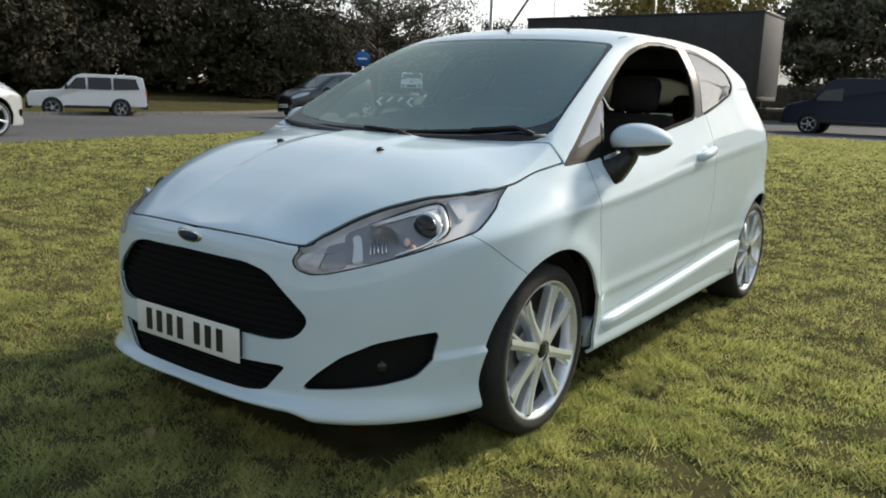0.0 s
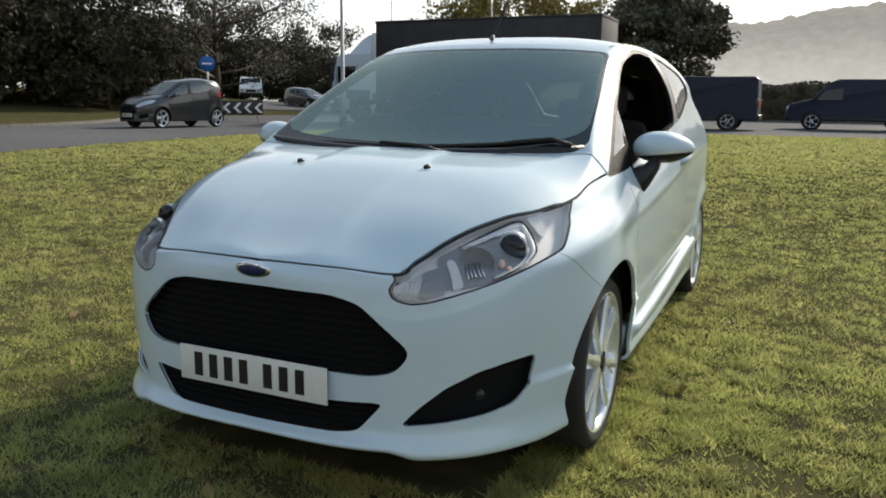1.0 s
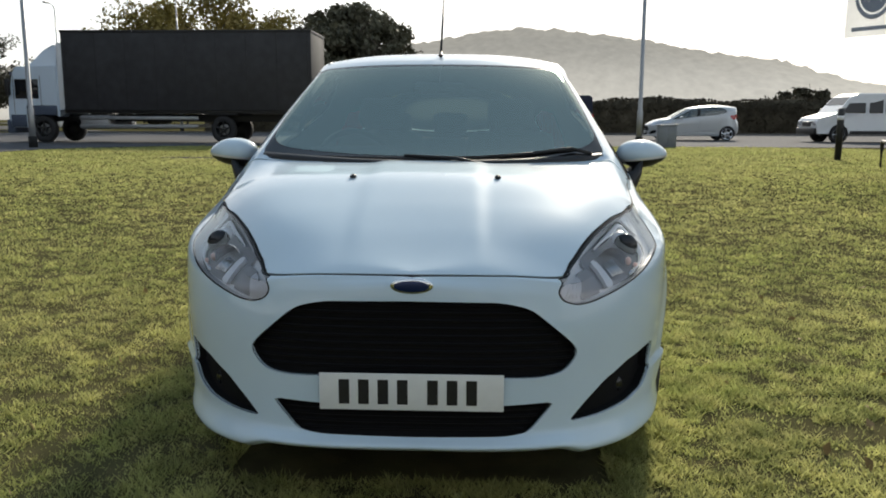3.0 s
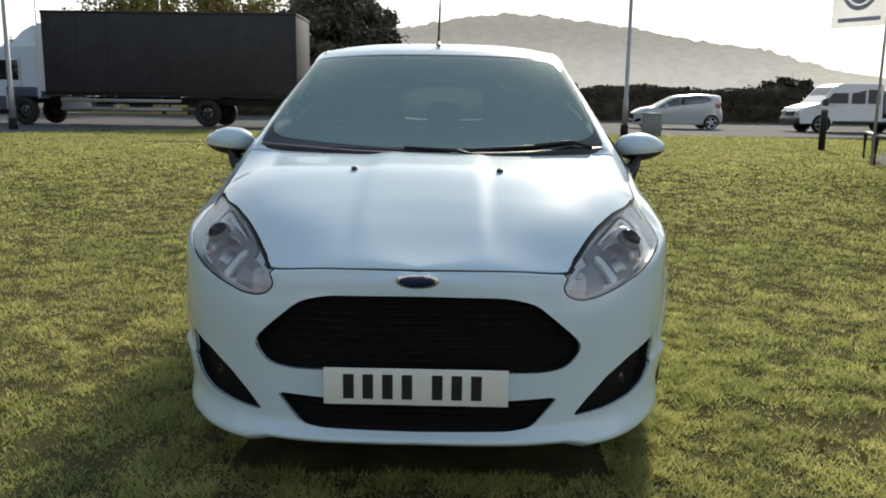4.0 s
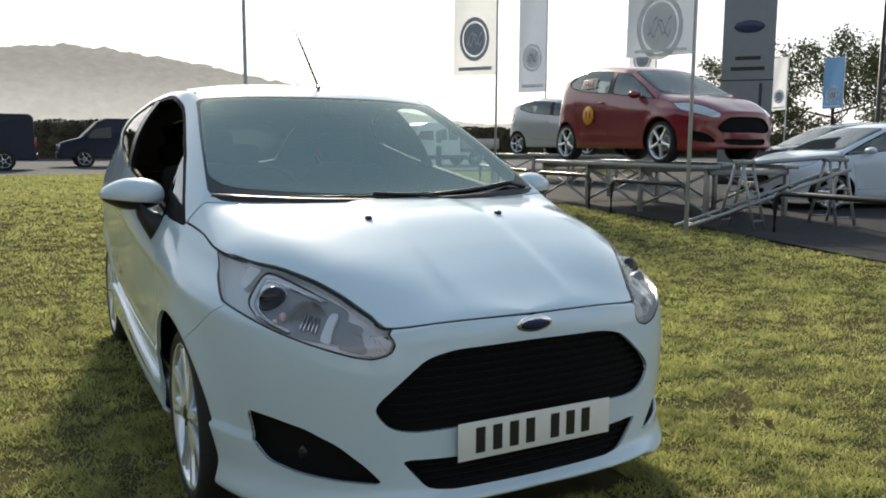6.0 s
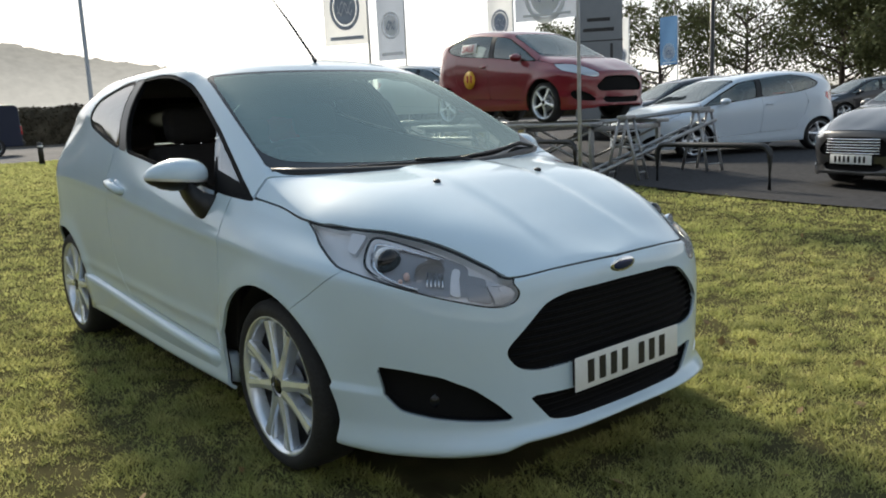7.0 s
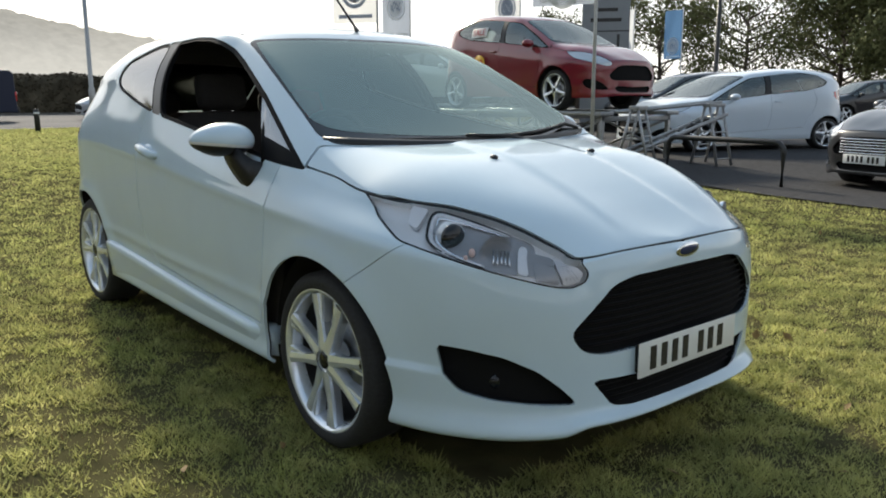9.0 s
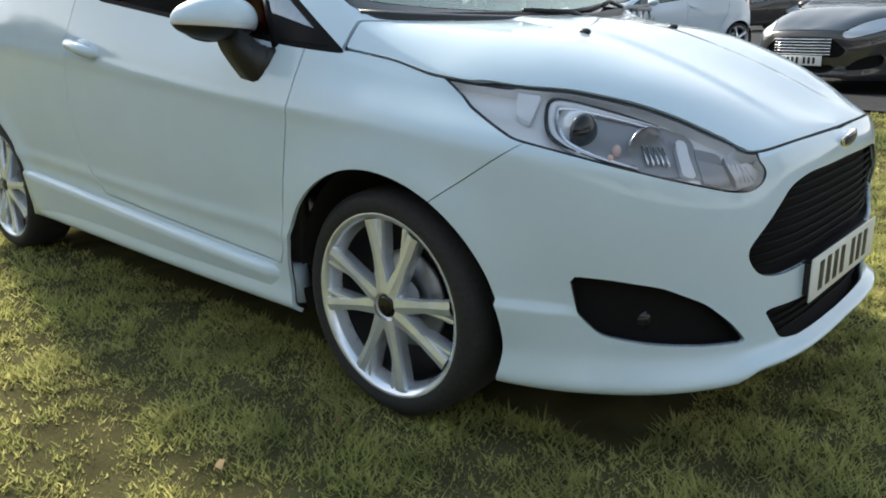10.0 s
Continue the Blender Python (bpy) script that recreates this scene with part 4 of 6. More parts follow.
def build_headlamp(car, P, A, pieces, sx):
    lamp = new("headlamp")
    lamp.parent = car
    flip = (lambda m: m) if sx > 0 else mirrored
    part("lens", to_mesh("lens", flip(pieces["lens"]), 0), LENS, lamp, "clear lens").visible_shadow = False
    part("lamp_seal", to_mesh("lamp_seal", flip(inward(pieces["lens_edge"], .001)), 0), GLOSS_BLACK, lamp)
    part("lamp_bowl", to_mesh("lamp_bowl", flip(inward(pieces["lens"], .030)), 0), LAMP_BOWL, lamp)
    part("lamp_wall", to_mesh("lamp_wall", flip(inward(pieces["lens_edge"], .003)), .030), LAMP_BOWL, lamp)

    def at(q, z, depth):
        p, n = surface(P, A, q, z)
        p = p - n * depth
        return Vector((sx * p.x, p.y, p.z)), Vector((sx * n.x, n.y, n.z))
    # smoky mask, stepped surround open towards the nose, projector, reflector
    ring = [(.46, .664), (.56, .692), (.632, .724), (.652, .752), (.668, .790), (.655, .799), (.58, .786), (.49, .766), (.42, .744)]
    dark = rounded([(.660, .798), (.58, .788), (.49, .768), (.41, .744), (.345, .722), (.318, .640), (.40, .648), (.46, .658), (.56, .689), (.640, .730)], .02, 3)
    part("lamp_mask", to_mesh("lamp_mask", flip(patch(P, A, dark, .024)), 0), LAMP_SMOKE, lamp, "smoky dark inner bowl")

    def bent(points):
        """A line of points, evened out between its ends."""
        fine = []
        for a, b in zip(points, points[1:]):
            fine += [a, a.lerp(b, .33), a.lerp(b, .67)]
        fine.append(points[-1])
        for _ in range(2):
            fine = [fine[0]] + [fine[i - 1] * .25 + fine[i] * .5 + fine[i + 1] * .25 for i in range(1, len(fine) - 1)] + [fine[-1]]
        return fine

    def sized(line, most):
        """Radii that run out towards both ends."""
        last = len(line) - 1
        return [most * (.35 + .65 * smooth(0, .3, min(i, last - i) / last)) for i in range(last + 1)]
    for name, grow, depth, most, mat in (("lamp_surround", 1.0, .015, .005, GLOSS_BLACK), ("lamp_step", .93, .017, .008, LAMP_WHITE), ("lamp_inner_surround", .82, .019, .007, CHROME)):
        line = bent([at(.50 + (q - .50) * grow, .722 + (z - .722) * grow, depth)[0] for q, z in ring])
        part(name, tube(line, sized(line, most), 8), mat, lamp)
    face = Vector((sx * .35, -.92, 0))
    p, n = at(.575, .742, .022)
    part("projector_barrel", tube([p, p - face * .05], [.043, .045], 24), LAMP_GREY, lamp)
    part("projector_lens", ball(p + face * .006, .041, (1, .6, 1)), DARK_GLASS, lamp)
    p, n = at(.445, .704, .016)
    bowl = ball(p, .050, (1, .9, .9))
    bmesh.ops.bisect_plane(bowl, geom=bowl.verts[:] + bowl.edges[:] + bowl.faces[:], plane_co=p - face * .002, plane_no=face, clear_outer=True)
    part("reflector", bowl, CHROME, lamp)
    p, n = at(.508, .704, .014)
    part("bulb", ball(p, .010, (1, 1, 1.3)), AMBER, lamp, "small pinkish amber bulb")
    p, n = at(.512, .690, .014)
    part("bulb", ball(p, .007), AMBER, lamp)
    # daytime light bar and outer white block
    for name, poly in (("daylight_bar", [(.350, .638), (.378, .647), (.386, .716), (.362, .710)]), ("corner_block", [(.682, .752), (.716, .766), (.732, .812), (.678, .804)])):
        part(name, to_mesh(name, flip(patch(P, A, rounded(poly, .008), .011)), .016), LAMP_WHITE, lamp)
    for k in range(5):                               # facets of the reflector
        q = .398 + .011 * k
        part("reflector_rib", tube([at(q, .672 + .13 * (q - .40), .017)[0], at(q + .008, .705 + .16 * (q - .40), .019)[0]], .003, 6), CHROME, lamp)
    corner = [(.205, .640), (.222, .612), (.262, .608), (.278, .684), (.24, .668), (.21, .655)]
    bowl = [(.264, .609), (.330, .628), (.340, .702), (.29, .690), (.280, .684)]
    part("indicator_bowl", to_mesh("indicator_bowl", flip(patch(P, A, bowl, .022)), .004), LAMP_SMOKE, lamp, "smoky dark indicator bowl")
    block_ = part("indicator_block", to_mesh("indicator_block", flip(patch(P, A, corner, .014)), .01), LAMP_CORNER, lamp)
    for k in range(5):
        q = .224 + .009 * k
        part("block_rib", tube([at(q, .618 + .05 * (q - .23), .013)[0], at(q + .004, .655 + .32 * (q - .23), .013)[0]], .0012, 5), LAMP_CORNER, block_)


def car_wheels(car, plain=False):
    for sx in (-1, 1):
        for wy, wz, wr in WHEELS:
            wheel = build_wheel(car, plain=plain)
            wheel.matrix_basis = pose(sx * (.727 if wy < 1 else .700), wy, wz, random.uniform(0, 70), 0, 0 if sx > 0 else 180)
            tub = lathe([(.54, .05), (.54, wr + .012), (.788 if wy < 1 else .760, wr + .012)], 40)
            bmesh.ops.bisect_plane(tub, geom=tub.verts[:] + tub.edges[:] + tub.faces[:], plane_co=(0, 0, -.1), plane_no=(0, 0, -1), clear_outer=True)
            for v in tub.verts:
                v.co = Vector((sx * v.co.x, v.co.y + wy, v.co.z + wz))
            part("arch_liner", tub, UNDER, car)


SHELLS = {}


def panels(car, paint, five_door=False):
    """The painted panels, glass and trim of a hatchback body."""
    if five_door not in SHELLS:
        pieces, P, A = build_shell(five_door)
        SHELLS[five_door] = (pieces, P, A, {})
    pieces, P, A, done = SHELLS[five_door]

    def one(name, mesh, mat, rim=.012, shadow=True, label=""):
        key = name if name not in done else None
        me = done.setdefault(name, None)
        if me is None:
            me = done[name] = to_mesh(name, mesh, rim)
        if me.materials and me.materials[0] is not mat:
            me = me.copy()
            me.materials.clear()
        ob = part(name, me, mat, car, label)
        ob.visible_shadow = shadow
        return ob
    for name in ("body_shell", "bonnet", "front_bumper"):
        one(name, both(pieces[name]), paint)
    one("liner", both(inward(pieces["liner"], .016)), LINER, 0)
    pane = PARKED_GLASS if five_door else GLASS
    one("windscreen", both(pieces["windscreen"]), pane, 0, False)
    one("screen_border", both(inward(pieces["screen_border"], .001)), GLOSS_BLACK, .01)
    one("rear_screen", both(pieces["rear_screen"]), pane, 0, False)
    one("grille", both(inward(pieces["grille"], .03)), GRILLE_BLACK, -.027)
    one("intake", both(inward(pieces["intake"], .03)), GRILLE_BLACK, -.027)
    for sx, flip in ((1, lambda m: m), (-1, mirrored)):
        tag = "_l" if sx > 0 else "_r"
        for name in ("wing", "door") + (("rear_door",) if five_door else ()):
            ob = one(name + tag, flip(pieces[name]), paint)
            ob.name = name
        for name, mat, rim, back, shadow in (("window_frame", TRIM_BLACK, .02, .003, True), ("quarter_frame", TRIM_BLACK, .012, .003, True), ("pillar_trim", PILLAR_BLACK, .012, .003, True), ("quarter_glass", PARKED_GLASS if five_door else QUARTER_GLASS, 0, .006, False),
                                             ("fog_recess", GRILLE_BLACK, -.031, .035, True), ("tail_lamp", TAIL_RED, .01, 0, True)):
            ob = one(name + tag, flip(inward(pieces[name], back)), mat, rim, shadow)
            ob.name = name
    return pieces, P, A


def wing_rows(poly, levels):
    """Half-widths of a front-view outline at given heights."""
    p = np.array(poly)
    out = []
    for z in levels:
        xs = []
        for (x0, z0), (x1, z1) in zip(p, np.roll(p, -1, 0)):
            if (z0 > z) != (z1 > z):
                xs.append(x0 + (x1 - x0) * (z - z0) / (z1 - z0))
        out.append(max(xs))
    return out


def nose(x, z, back):
    """Plan curve of the bumper's face at x, set back."""
    return -.834 * math.sqrt(max(0, 1 - (abs(x) / .857) ** 3.45)) + back


def slats(car, poly, z0, z1, count, name="grille_slat"):
    levels = np.linspace(z0, z1, count)
    for z, w in zip(levels, wing_rows(poly, levels)):
        pts = [(x, nose(x, z, .022), z) for x in np.linspace(-w + .01, w - .01, 15)]
        bm = tube(pts, .0045, 4)
        part(name, bm, GRILLE_BLACK, car)


def build_plate(car, y=-.852, z=.362, bars=True):
    plate = new("number_plate")
    plate.parent = car
    part("plate_face", block(-.26, .26, y, y + .004, z - .0535, z + .0535, .0015), PLATE, plate)
    part("plate_backing", block(-.25, .25, y + .004, y + .03, z - .04, z + .04, .004), BLACK, plate)
    xs = [-.19, -.135, -.08, -.025, .06, .115, .17]
    for x in xs if bars else []:
        part("plain_bar", block(x - .015, x + .015, y - .0012, y + .001, z - .036, z + .036, 0), BLACK, plate, soft=False)


def build_hatchback():
    car = tagged(new("hatchback"), "white three-door hatchback parked on the lawn", "car")
    pieces, P, A = panels(car, PAINT)
    car_wheels(car)
    build_interior(car)
    for sx in (-1, 1):
        build_mirror(car, sx)
        build_headlamp(car, P, A, pieces, sx)
        # window divider, sail glass, belt strip
        part("window_divider", tube([(sx * .797, .372, .895), (sx * .742, .472, 1.005), (sx * .672, .570, 1.105)], [.017, .015, .012], 6), TRIM_BLACK, car)
        sail, _ = split(pieces["window_glass"], lambda P, A: .375 + (P[:, 2] - .90) * .92 - P[:, 1])
        sail, patch_ = split(sail, lambda P, A: P[:, 2] - .955 - .25 * (P[:, 1] - .3))
        turn_ = (lambda m: m) if sx > 0 else mirrored
        part("sail_window", to_mesh("sail_window", turn_(inward(sail, .006)), 0), QUARTER_GLASS, car).visible_shadow = False
        part("mirror_panel", to_mesh("mirror_panel", turn_(inward(patch_, .002)), .01), TRIM_BLACK, car, "black panel behind the mirror arm")
        # handle
        hy, hz = 1.41, .88
        cup = ball((sx * .832, hy, hz), .05, (.25, 1.3, .8))
        part("handle_cup", cup, PAINT, car)
        part("door_handle", tube([(sx * .832, hy - .115, hz - .012), (sx * .856, hy - .085, hz - .006), (sx * .858, hy, hz + .008), (sx * .852, hy + .08, hz + .02), (sx * .828, hy + .11, hz + .026)], [.014, .019, .021, .019, .014], 10), PAINT, car)
        # side skirt
        rows = bmesh.new()
        prev = None
        for y in np.linspace(.352, 2.145, 44):
            t = (y - .325) / 1.84
            top = .298 + .085 * t
            ring = [rows.verts.new((sx * x * (.962 + .038 * smooth(.352, .44, y) - .030 * smooth(.7, 2.1, y)), y, z)) for x, z in ((.80, top + .004), (.846, top), (.858, top - .010), (.855, top - .035), (.838, .235), (.835, .192), (.81, .185), (.78, .2))]
            if prev:
                for i in range(len(ring)):
                    rows.faces.new((prev[i], prev[(i + 1) % len(ring)], ring[(i + 1) % len(ring)], ring[i]))
            else:
                rows.faces.new(ring)
            prev = ring
        rows.faces.new(prev[::-1])
        bmesh.ops.recalc_face_normals(rows, faces=rows.faces)
        part("side_skirt", rows, PAINT, car)
        # fog lamp
        p, n = surface(P, A, .412, .325)
        p = Vector((sx * p.x, p.y, p.z)) + Vector((-sx * .02, .045, 0))
        part("fog_lamp", merge(tube([p, p + Vector((0, .04, 0))], [.027, .025], 20), ball(p, .02, (1, .4, 1))), DARK_GLASS, car)
        # washer jets
        jet = ball((sx * .252, -.222, .922), .013, (.9, 1.3, .7))
        part("washer_jet", jet, BLACK, car)
        # roof joint strip
        col = int(np.argmin(np.abs(A[0, :, 1] - .955)))
        rail = [Vector(P[j, col]) * 1.0 for j in range(len(P)) if 1.40 < A[j, 0, 0] < 2.05][::6]
        part("roof_joint", tube([(sx * v.x, v.y, v.z - .001) for v in rail], .0035, 6), BLACK, car)
        line = []                                    # dark joint between bonnet and wing
        for j in range(0, len(P), 2):
            q = A[j, 0, 0]
            if q < 1.03:
                e = ease(EDGE, [q])[0, 0]
                at_s = 1 + e / (ease(RUN, [q])[0, 0] if e > 0 else ease(SPAN, [q])[0, 0])
                x, y, z = (np.interp(at_s, A[j, :, 1], P[j, :, k]) for k in range(3))
                line.append((sx * x, y + .003, z - .003))
        part("bonnet_joint", tube(line, .0032, 6), UNDER, car)
    slats(car, GRILLE, .425, .605, 9)
    slats(car, INTAKE, .24, .30, 4, "intake_slat")
    part("undertray", block(-.42, .42, -.755, -.36, .155, .190, .015), GRILLE_BLACK, car, "black plastic tray under the bumper")
    build_plate(car)
    badge = part("badge", ball((0, -.825, .661), .061, (1, .16, .42), pose(0, 0, 0, 10).to_3x3(), 32), CHROME, car, "oval chrome-rimmed badge")
    part("badge_face", ball((0, -.8275, .6615), .053, (1, .18, .36), pose(0, 0, 0, 10).to_3x3(), 32), NAVY, badge, "dark blue oval face")
    # wipers on the screen's foot
    for a, b, c in (((-.52, .160, .972), (-.20, .090, .970), (.12, .070, .966)), ((.05, .075, .966), (.30, .115, .982), (.57, .200, 1.000))):
        wiper = part("wiper_blade", tube([a, b, c], .008, 6), BLACK, car)
        part("wiper_arm", tube([(b[0] + .1, b[1] + .0, b[2] + .010), (c[0] - .02, c[1] - .02, c[2] + .008), (c[0] + .06, c[1] - .03, c[2] - .012)], .008, 6), BLACK, wiper)
    part("cowl_panel", tube([(x, .055 + .15 * (abs(x) / .69) ** 2, .944 + .026 * (abs(x) / .69) ** 2) for x in np.linspace(-.67, .67, 15)], .022, 8), BLACK, car)
    aerial = part("aerial_base", tube([(0, .975, 1.395), (0, .965, 1.425), (0, .985, 1.44)], [.02, .012, .008], 12), BLACK, car)
    part("aerial_rod", tube([(0, .97, 1.43), (0, 1.18, 1.62), (0, 1.37, 1.78)], [.006, .005, .0035], 6), BLACK, aerial)
    return car


build_hatchback()

# ---- trees, hedge, distance ----
def leaf_mesh(name, centres, sizes, rng, mat, squash=0.6):
    """Many small leaf clumps, each a bent pair of triangles."""
    n = len(centres)
    c = np.asarray(centres)
    u = rng.normal(size=(n, 3))
    u /= np.linalg.norm(u, axis=1)[:, None]
    v = np.cross(u, rng.normal(size=(n, 3)))
    v /= np.linalg.norm(v, axis=1)[:, None] + 1e-9
    s = np.asarray(sizes)[:, None]
    w = np.cross(u, v)
    V = np.concatenate([c - u * s, c + v * s * squash + w * s * .2, c + u * s, c - v * s * squash + w * s * .15])
    i = np.arange(n)
    F = np.concatenate([np.stack([i, i + n, i + 2 * n], 1), np.stack([i, i + 2 * n, i + 3 * n], 1)])
    me = tri_mesh(name, V, F)
    me.materials.append(mat)
    return me


def build_tree(seed, height, width, leaf, count=5200, leaf_size=.17, bare=0.0, trunk=0.25, label="broad-leaved tree in full dark leaf", low=.18, ball_crown=False):
    rng = np.random.default_rng(seed)
    tree = tagged(new("tree"), label, "tree", "roadside trees")
    stem = [(0, 0, -.2), (.05, 0, height * .2), (-.04, .06, height * .45), (.03, -.03, height * .8)]
    bms = [tube(stem, [trunk, trunk * .75, trunk * .5, trunk * .15], 8)]
    clumps = []
    limbs = 18
    for k in range(limbs):
        a = k * 2.4 + rng.random()
        t = low + (.88 - low) * (k / limbs)
        z0 = height * t * .8
        reach = width / 2 * math.sin(math.pi * min(1, max(.12, t * .85 + .1))) ** .7 * (.75 + .35 * rng.random())
        tip = Vector((math.cos(a) * reach, math.sin(a) * reach, z0 + height * (.10 + .16 * rng.random())))
        mid = Vector((tip.x * .5, tip.y * .5, z0 + (tip.z - z0) * .35))
        bms.append(tube([(0, 0, z0), mid, tip], [trunk * .35, trunk * .2, trunk * .05], 5))
        for m in range(3):
            b = a + rng.normal() * .7
            end = mid.lerp(tip, .3 + .3 * m) + Vector((math.cos(b), math.sin(b), .5)) * reach * .35
            bms.append(tube([mid.lerp(tip, .2 + .3 * m), end], [trunk * .1, trunk * .03], 4))
            clumps.append((end, reach * .36))
        clumps.append((tip, reach * .40))
        clumps.append((mid.lerp(tip, .6), reach * .42))
    clumps.append((Vector((0, 0, height * .88)), width * .2))
    if ball_crown:                                   # clumps packed into an egg-shaped crown
        clumps = []
        while len(clumps) < 110:
            d = rng.normal(size=3)
            d *= rng.random() ** .33 / np.linalg.norm(d)
            clumps.append((Vector((d[0] * width * .44, d[1] * width * .44, height * .58 + d[2] * height * .36)), width * (.07 + .05 * rng.random())))
    part("trunk", merge(*bms), BARK, tree)
    pts, sizes = [], []
    for _ in range(int(count * (1 - bare))):
        p, r = clumps[rng.integers(len(clumps))]
        d = rng.normal(size=3)
        d /= np.linalg.norm(d)
        pts.append(np.array(p) + d * r * rng.random() ** .45 * np.array((1, 1, .75)))
        sizes.append(leaf_size * (.6 + .8 * rng.random()))
    part("crown", leaf_mesh("crown", pts, sizes, rng, leaf), None, tree)
    return tree


def plant(tree, x, y, turn, scale=1.0, label=""):
    ob = copy_thing(tree, pose(x, y, ground_z(x, y), 0, 0, turn) @ Matrix.Diagonal((scale, scale, scale * random.uniform(.92, 1.08), 1)))
    if label:
        ob["label"] = label
    return ob


def shift(tree, x, y, turn=0):
    tree.matrix_basis = pose(x, y, ground_z(x, y), 0, 0, turn)
    return tree


# round dense tree and the yellowing one beyond the hedge
shift(build_tree(3, 8.8, 10.2, LEAF, 17000, .18, low=.12, ball_crown=True, label="round dark green tree behind the hedge"), -8.8, 53)
shift(build_tree(5, 9.8, 10.5, LEAF_YELLOW, 24000, .14, low=.08, label="broad yellowing tree behind the hedge"), -18.2, 54)
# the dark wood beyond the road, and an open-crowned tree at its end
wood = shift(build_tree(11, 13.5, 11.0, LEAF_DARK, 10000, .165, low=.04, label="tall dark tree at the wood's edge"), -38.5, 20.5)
# Trees with y below -20 are unseen, added to darken the car's reflections.
for x, y, turn, sc in ((-37, 12, 40, 1.0), (-36, 5, 100, .95), (-42, 27, 200, 1.1), (-39.5, 16, 290, .9), (-44, 9, 10, 1.25), (-46, 19, 75, 1.3), (-34, -3, 160, 1.0), (-41, 1, 230, 1.2), (-33, -12, 20, 1.0), (-47, 31, 320, 1.2), (-41, 34, 120, .85), (-52, 14, 60, 1.4), (-52, 25, 130, 1.4), (-50, 3, 210, 1.4), (-55, 36, 15, 1.3), (-60, 8, 140, 1.5), (-37, -25, 55, 1.4), (-36, -42, 130, 1.4), (-20, -52, 10, 1.4), (-2, -52, 200, 1.4), (16, -55, 310, 1.4), (34, -48, 70, 1.4), (-36.5, 30.0, 95, .85)):
    plant(wood, x, y, turn, sc)
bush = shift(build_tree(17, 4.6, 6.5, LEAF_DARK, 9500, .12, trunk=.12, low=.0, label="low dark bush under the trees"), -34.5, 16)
for x, y, turn, sc in ((-34, 9.5, 50, 1.0), (-36, 22, 100, 1.1), (-33, 3, 200, 1.0), (-37, 26.5, 30, 1.2), (-32, -4, 300, 1.0), (-35.5, 12.8, 10, 1.1), (-39, 19, 150, 1.2), (-40, 7, 260, 1.2), (-42, 13, 340, 1.3), (-41, 25, 80, 1.2), (-43, 31, 20, 1.2), (-38, 0, 110, 1.2), (-33.0, 29.0, 70, 1.0), (-36.5, 32.5, 190, 1.2), (-40.5, 38.5, 15, 1.2)):
    plant(bush, x, y, turn, sc)
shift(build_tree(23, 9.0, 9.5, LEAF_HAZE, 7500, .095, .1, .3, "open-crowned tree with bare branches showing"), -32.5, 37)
for x, y, sc, seed in ((-52, 78, 1.0, 31), (-40, 84, .8, 32), (-30, 80, .75, 33), (-60, 70, 1.2, 34), (-24, 74, .7, 35)):
    plant(wood, x, y, seed * 47, sc * .75, "dark tree in the distance across the road")
for x, y, sc, turn in ((-45, 64, 1.3, 0), (-36, 66, 1.2, 60), (-28, 68, 1.2, 120), (-54, 58, 1.4, 200), (-49.5, 63.5, 1.3, 30), (-56, 67, 1.4, 90), (-41, 60, 1.0, 310)):
    plant(bush, x, y, turn, sc, "low dark bush in the distance across the road")
# car-park trees
lot_tree = shift(build_tree(41, 9.5, 8.5, LEAF_GREEN, 10000, .11, .05, .26, "green tree beyond the rows of parked cars"), 52, 36)
for x, y, turn, sc in ((56, 31, 90, 1.05), (61, 26, 180, 1.15), (47, 40, 250, .9), (64, 20, 300, 1.1), (68, 27, 20, 1.2), (72, 21, 140, 1.2), (62, 14, 230, 1.1), (57, 17.5, 45, 1.3), (60, 20.5, 110, 1.4), (66, 15, 330, 1.5)):
    plant(lot_tree, x, y, turn, sc)
shift(build_tree(43, 3.0, 3.4, LEAF_DARK, 1800, .18, trunk=.08, label="small dark bush growing above the hedge"), 21.5, 50.5)


def build_hedge():
    rng = np.random.default_rng(5)
    hedge = tagged(new("hedge"), "long clipped dark hedge beside the road", "hedge")
    core = bmesh.new()
    prev = None
    xs = np.linspace(-17, 130, 120)
    for x in xs:
        top = 2.28 + .10 * math.sin(x * .7) + .06 * math.sin(x * 2.3)
        ring = [core.verts.new((x, 48 + dy, z)) for dy, z in ((-.7, .1), (-.75, top * .6), (-.55, top), (.55, top), (.75, top * .5), (.7, .1))]
        if prev:
            for k in range(5):
                core.faces.new((prev[k], prev[k + 1], ring[k + 1], ring[k]))
        prev = ring
    bmesh.ops.recalc_face_normals(core, faces=core.faces)
    part("hedge_core", core, LEAF_HEDGE, hedge)
    n = 26000
    x = rng.uniform(-17, 75, n)
    side = rng.random(n)
    top = 2.30 + .10 * np.sin(x * .7) + .06 * np.sin(x * 2.3)
    y = np.where(side < .75, 47.28 - .1 * rng.random(n), 47.4 + 1.2 * rng.random(n))
    z = np.where(side < .75, .2 + (top - .2) * rng.random(n), top + .10 * rng.random(n) ** 2)
    part("hedge_leaves", leaf_mesh("hedge_leaves", np.stack([x, y, z], 1), .06 + .06 * rng.random(n), rng, LEAF_HEDGE), None, hedge)["kind"] = "stuff"


build_hedge()


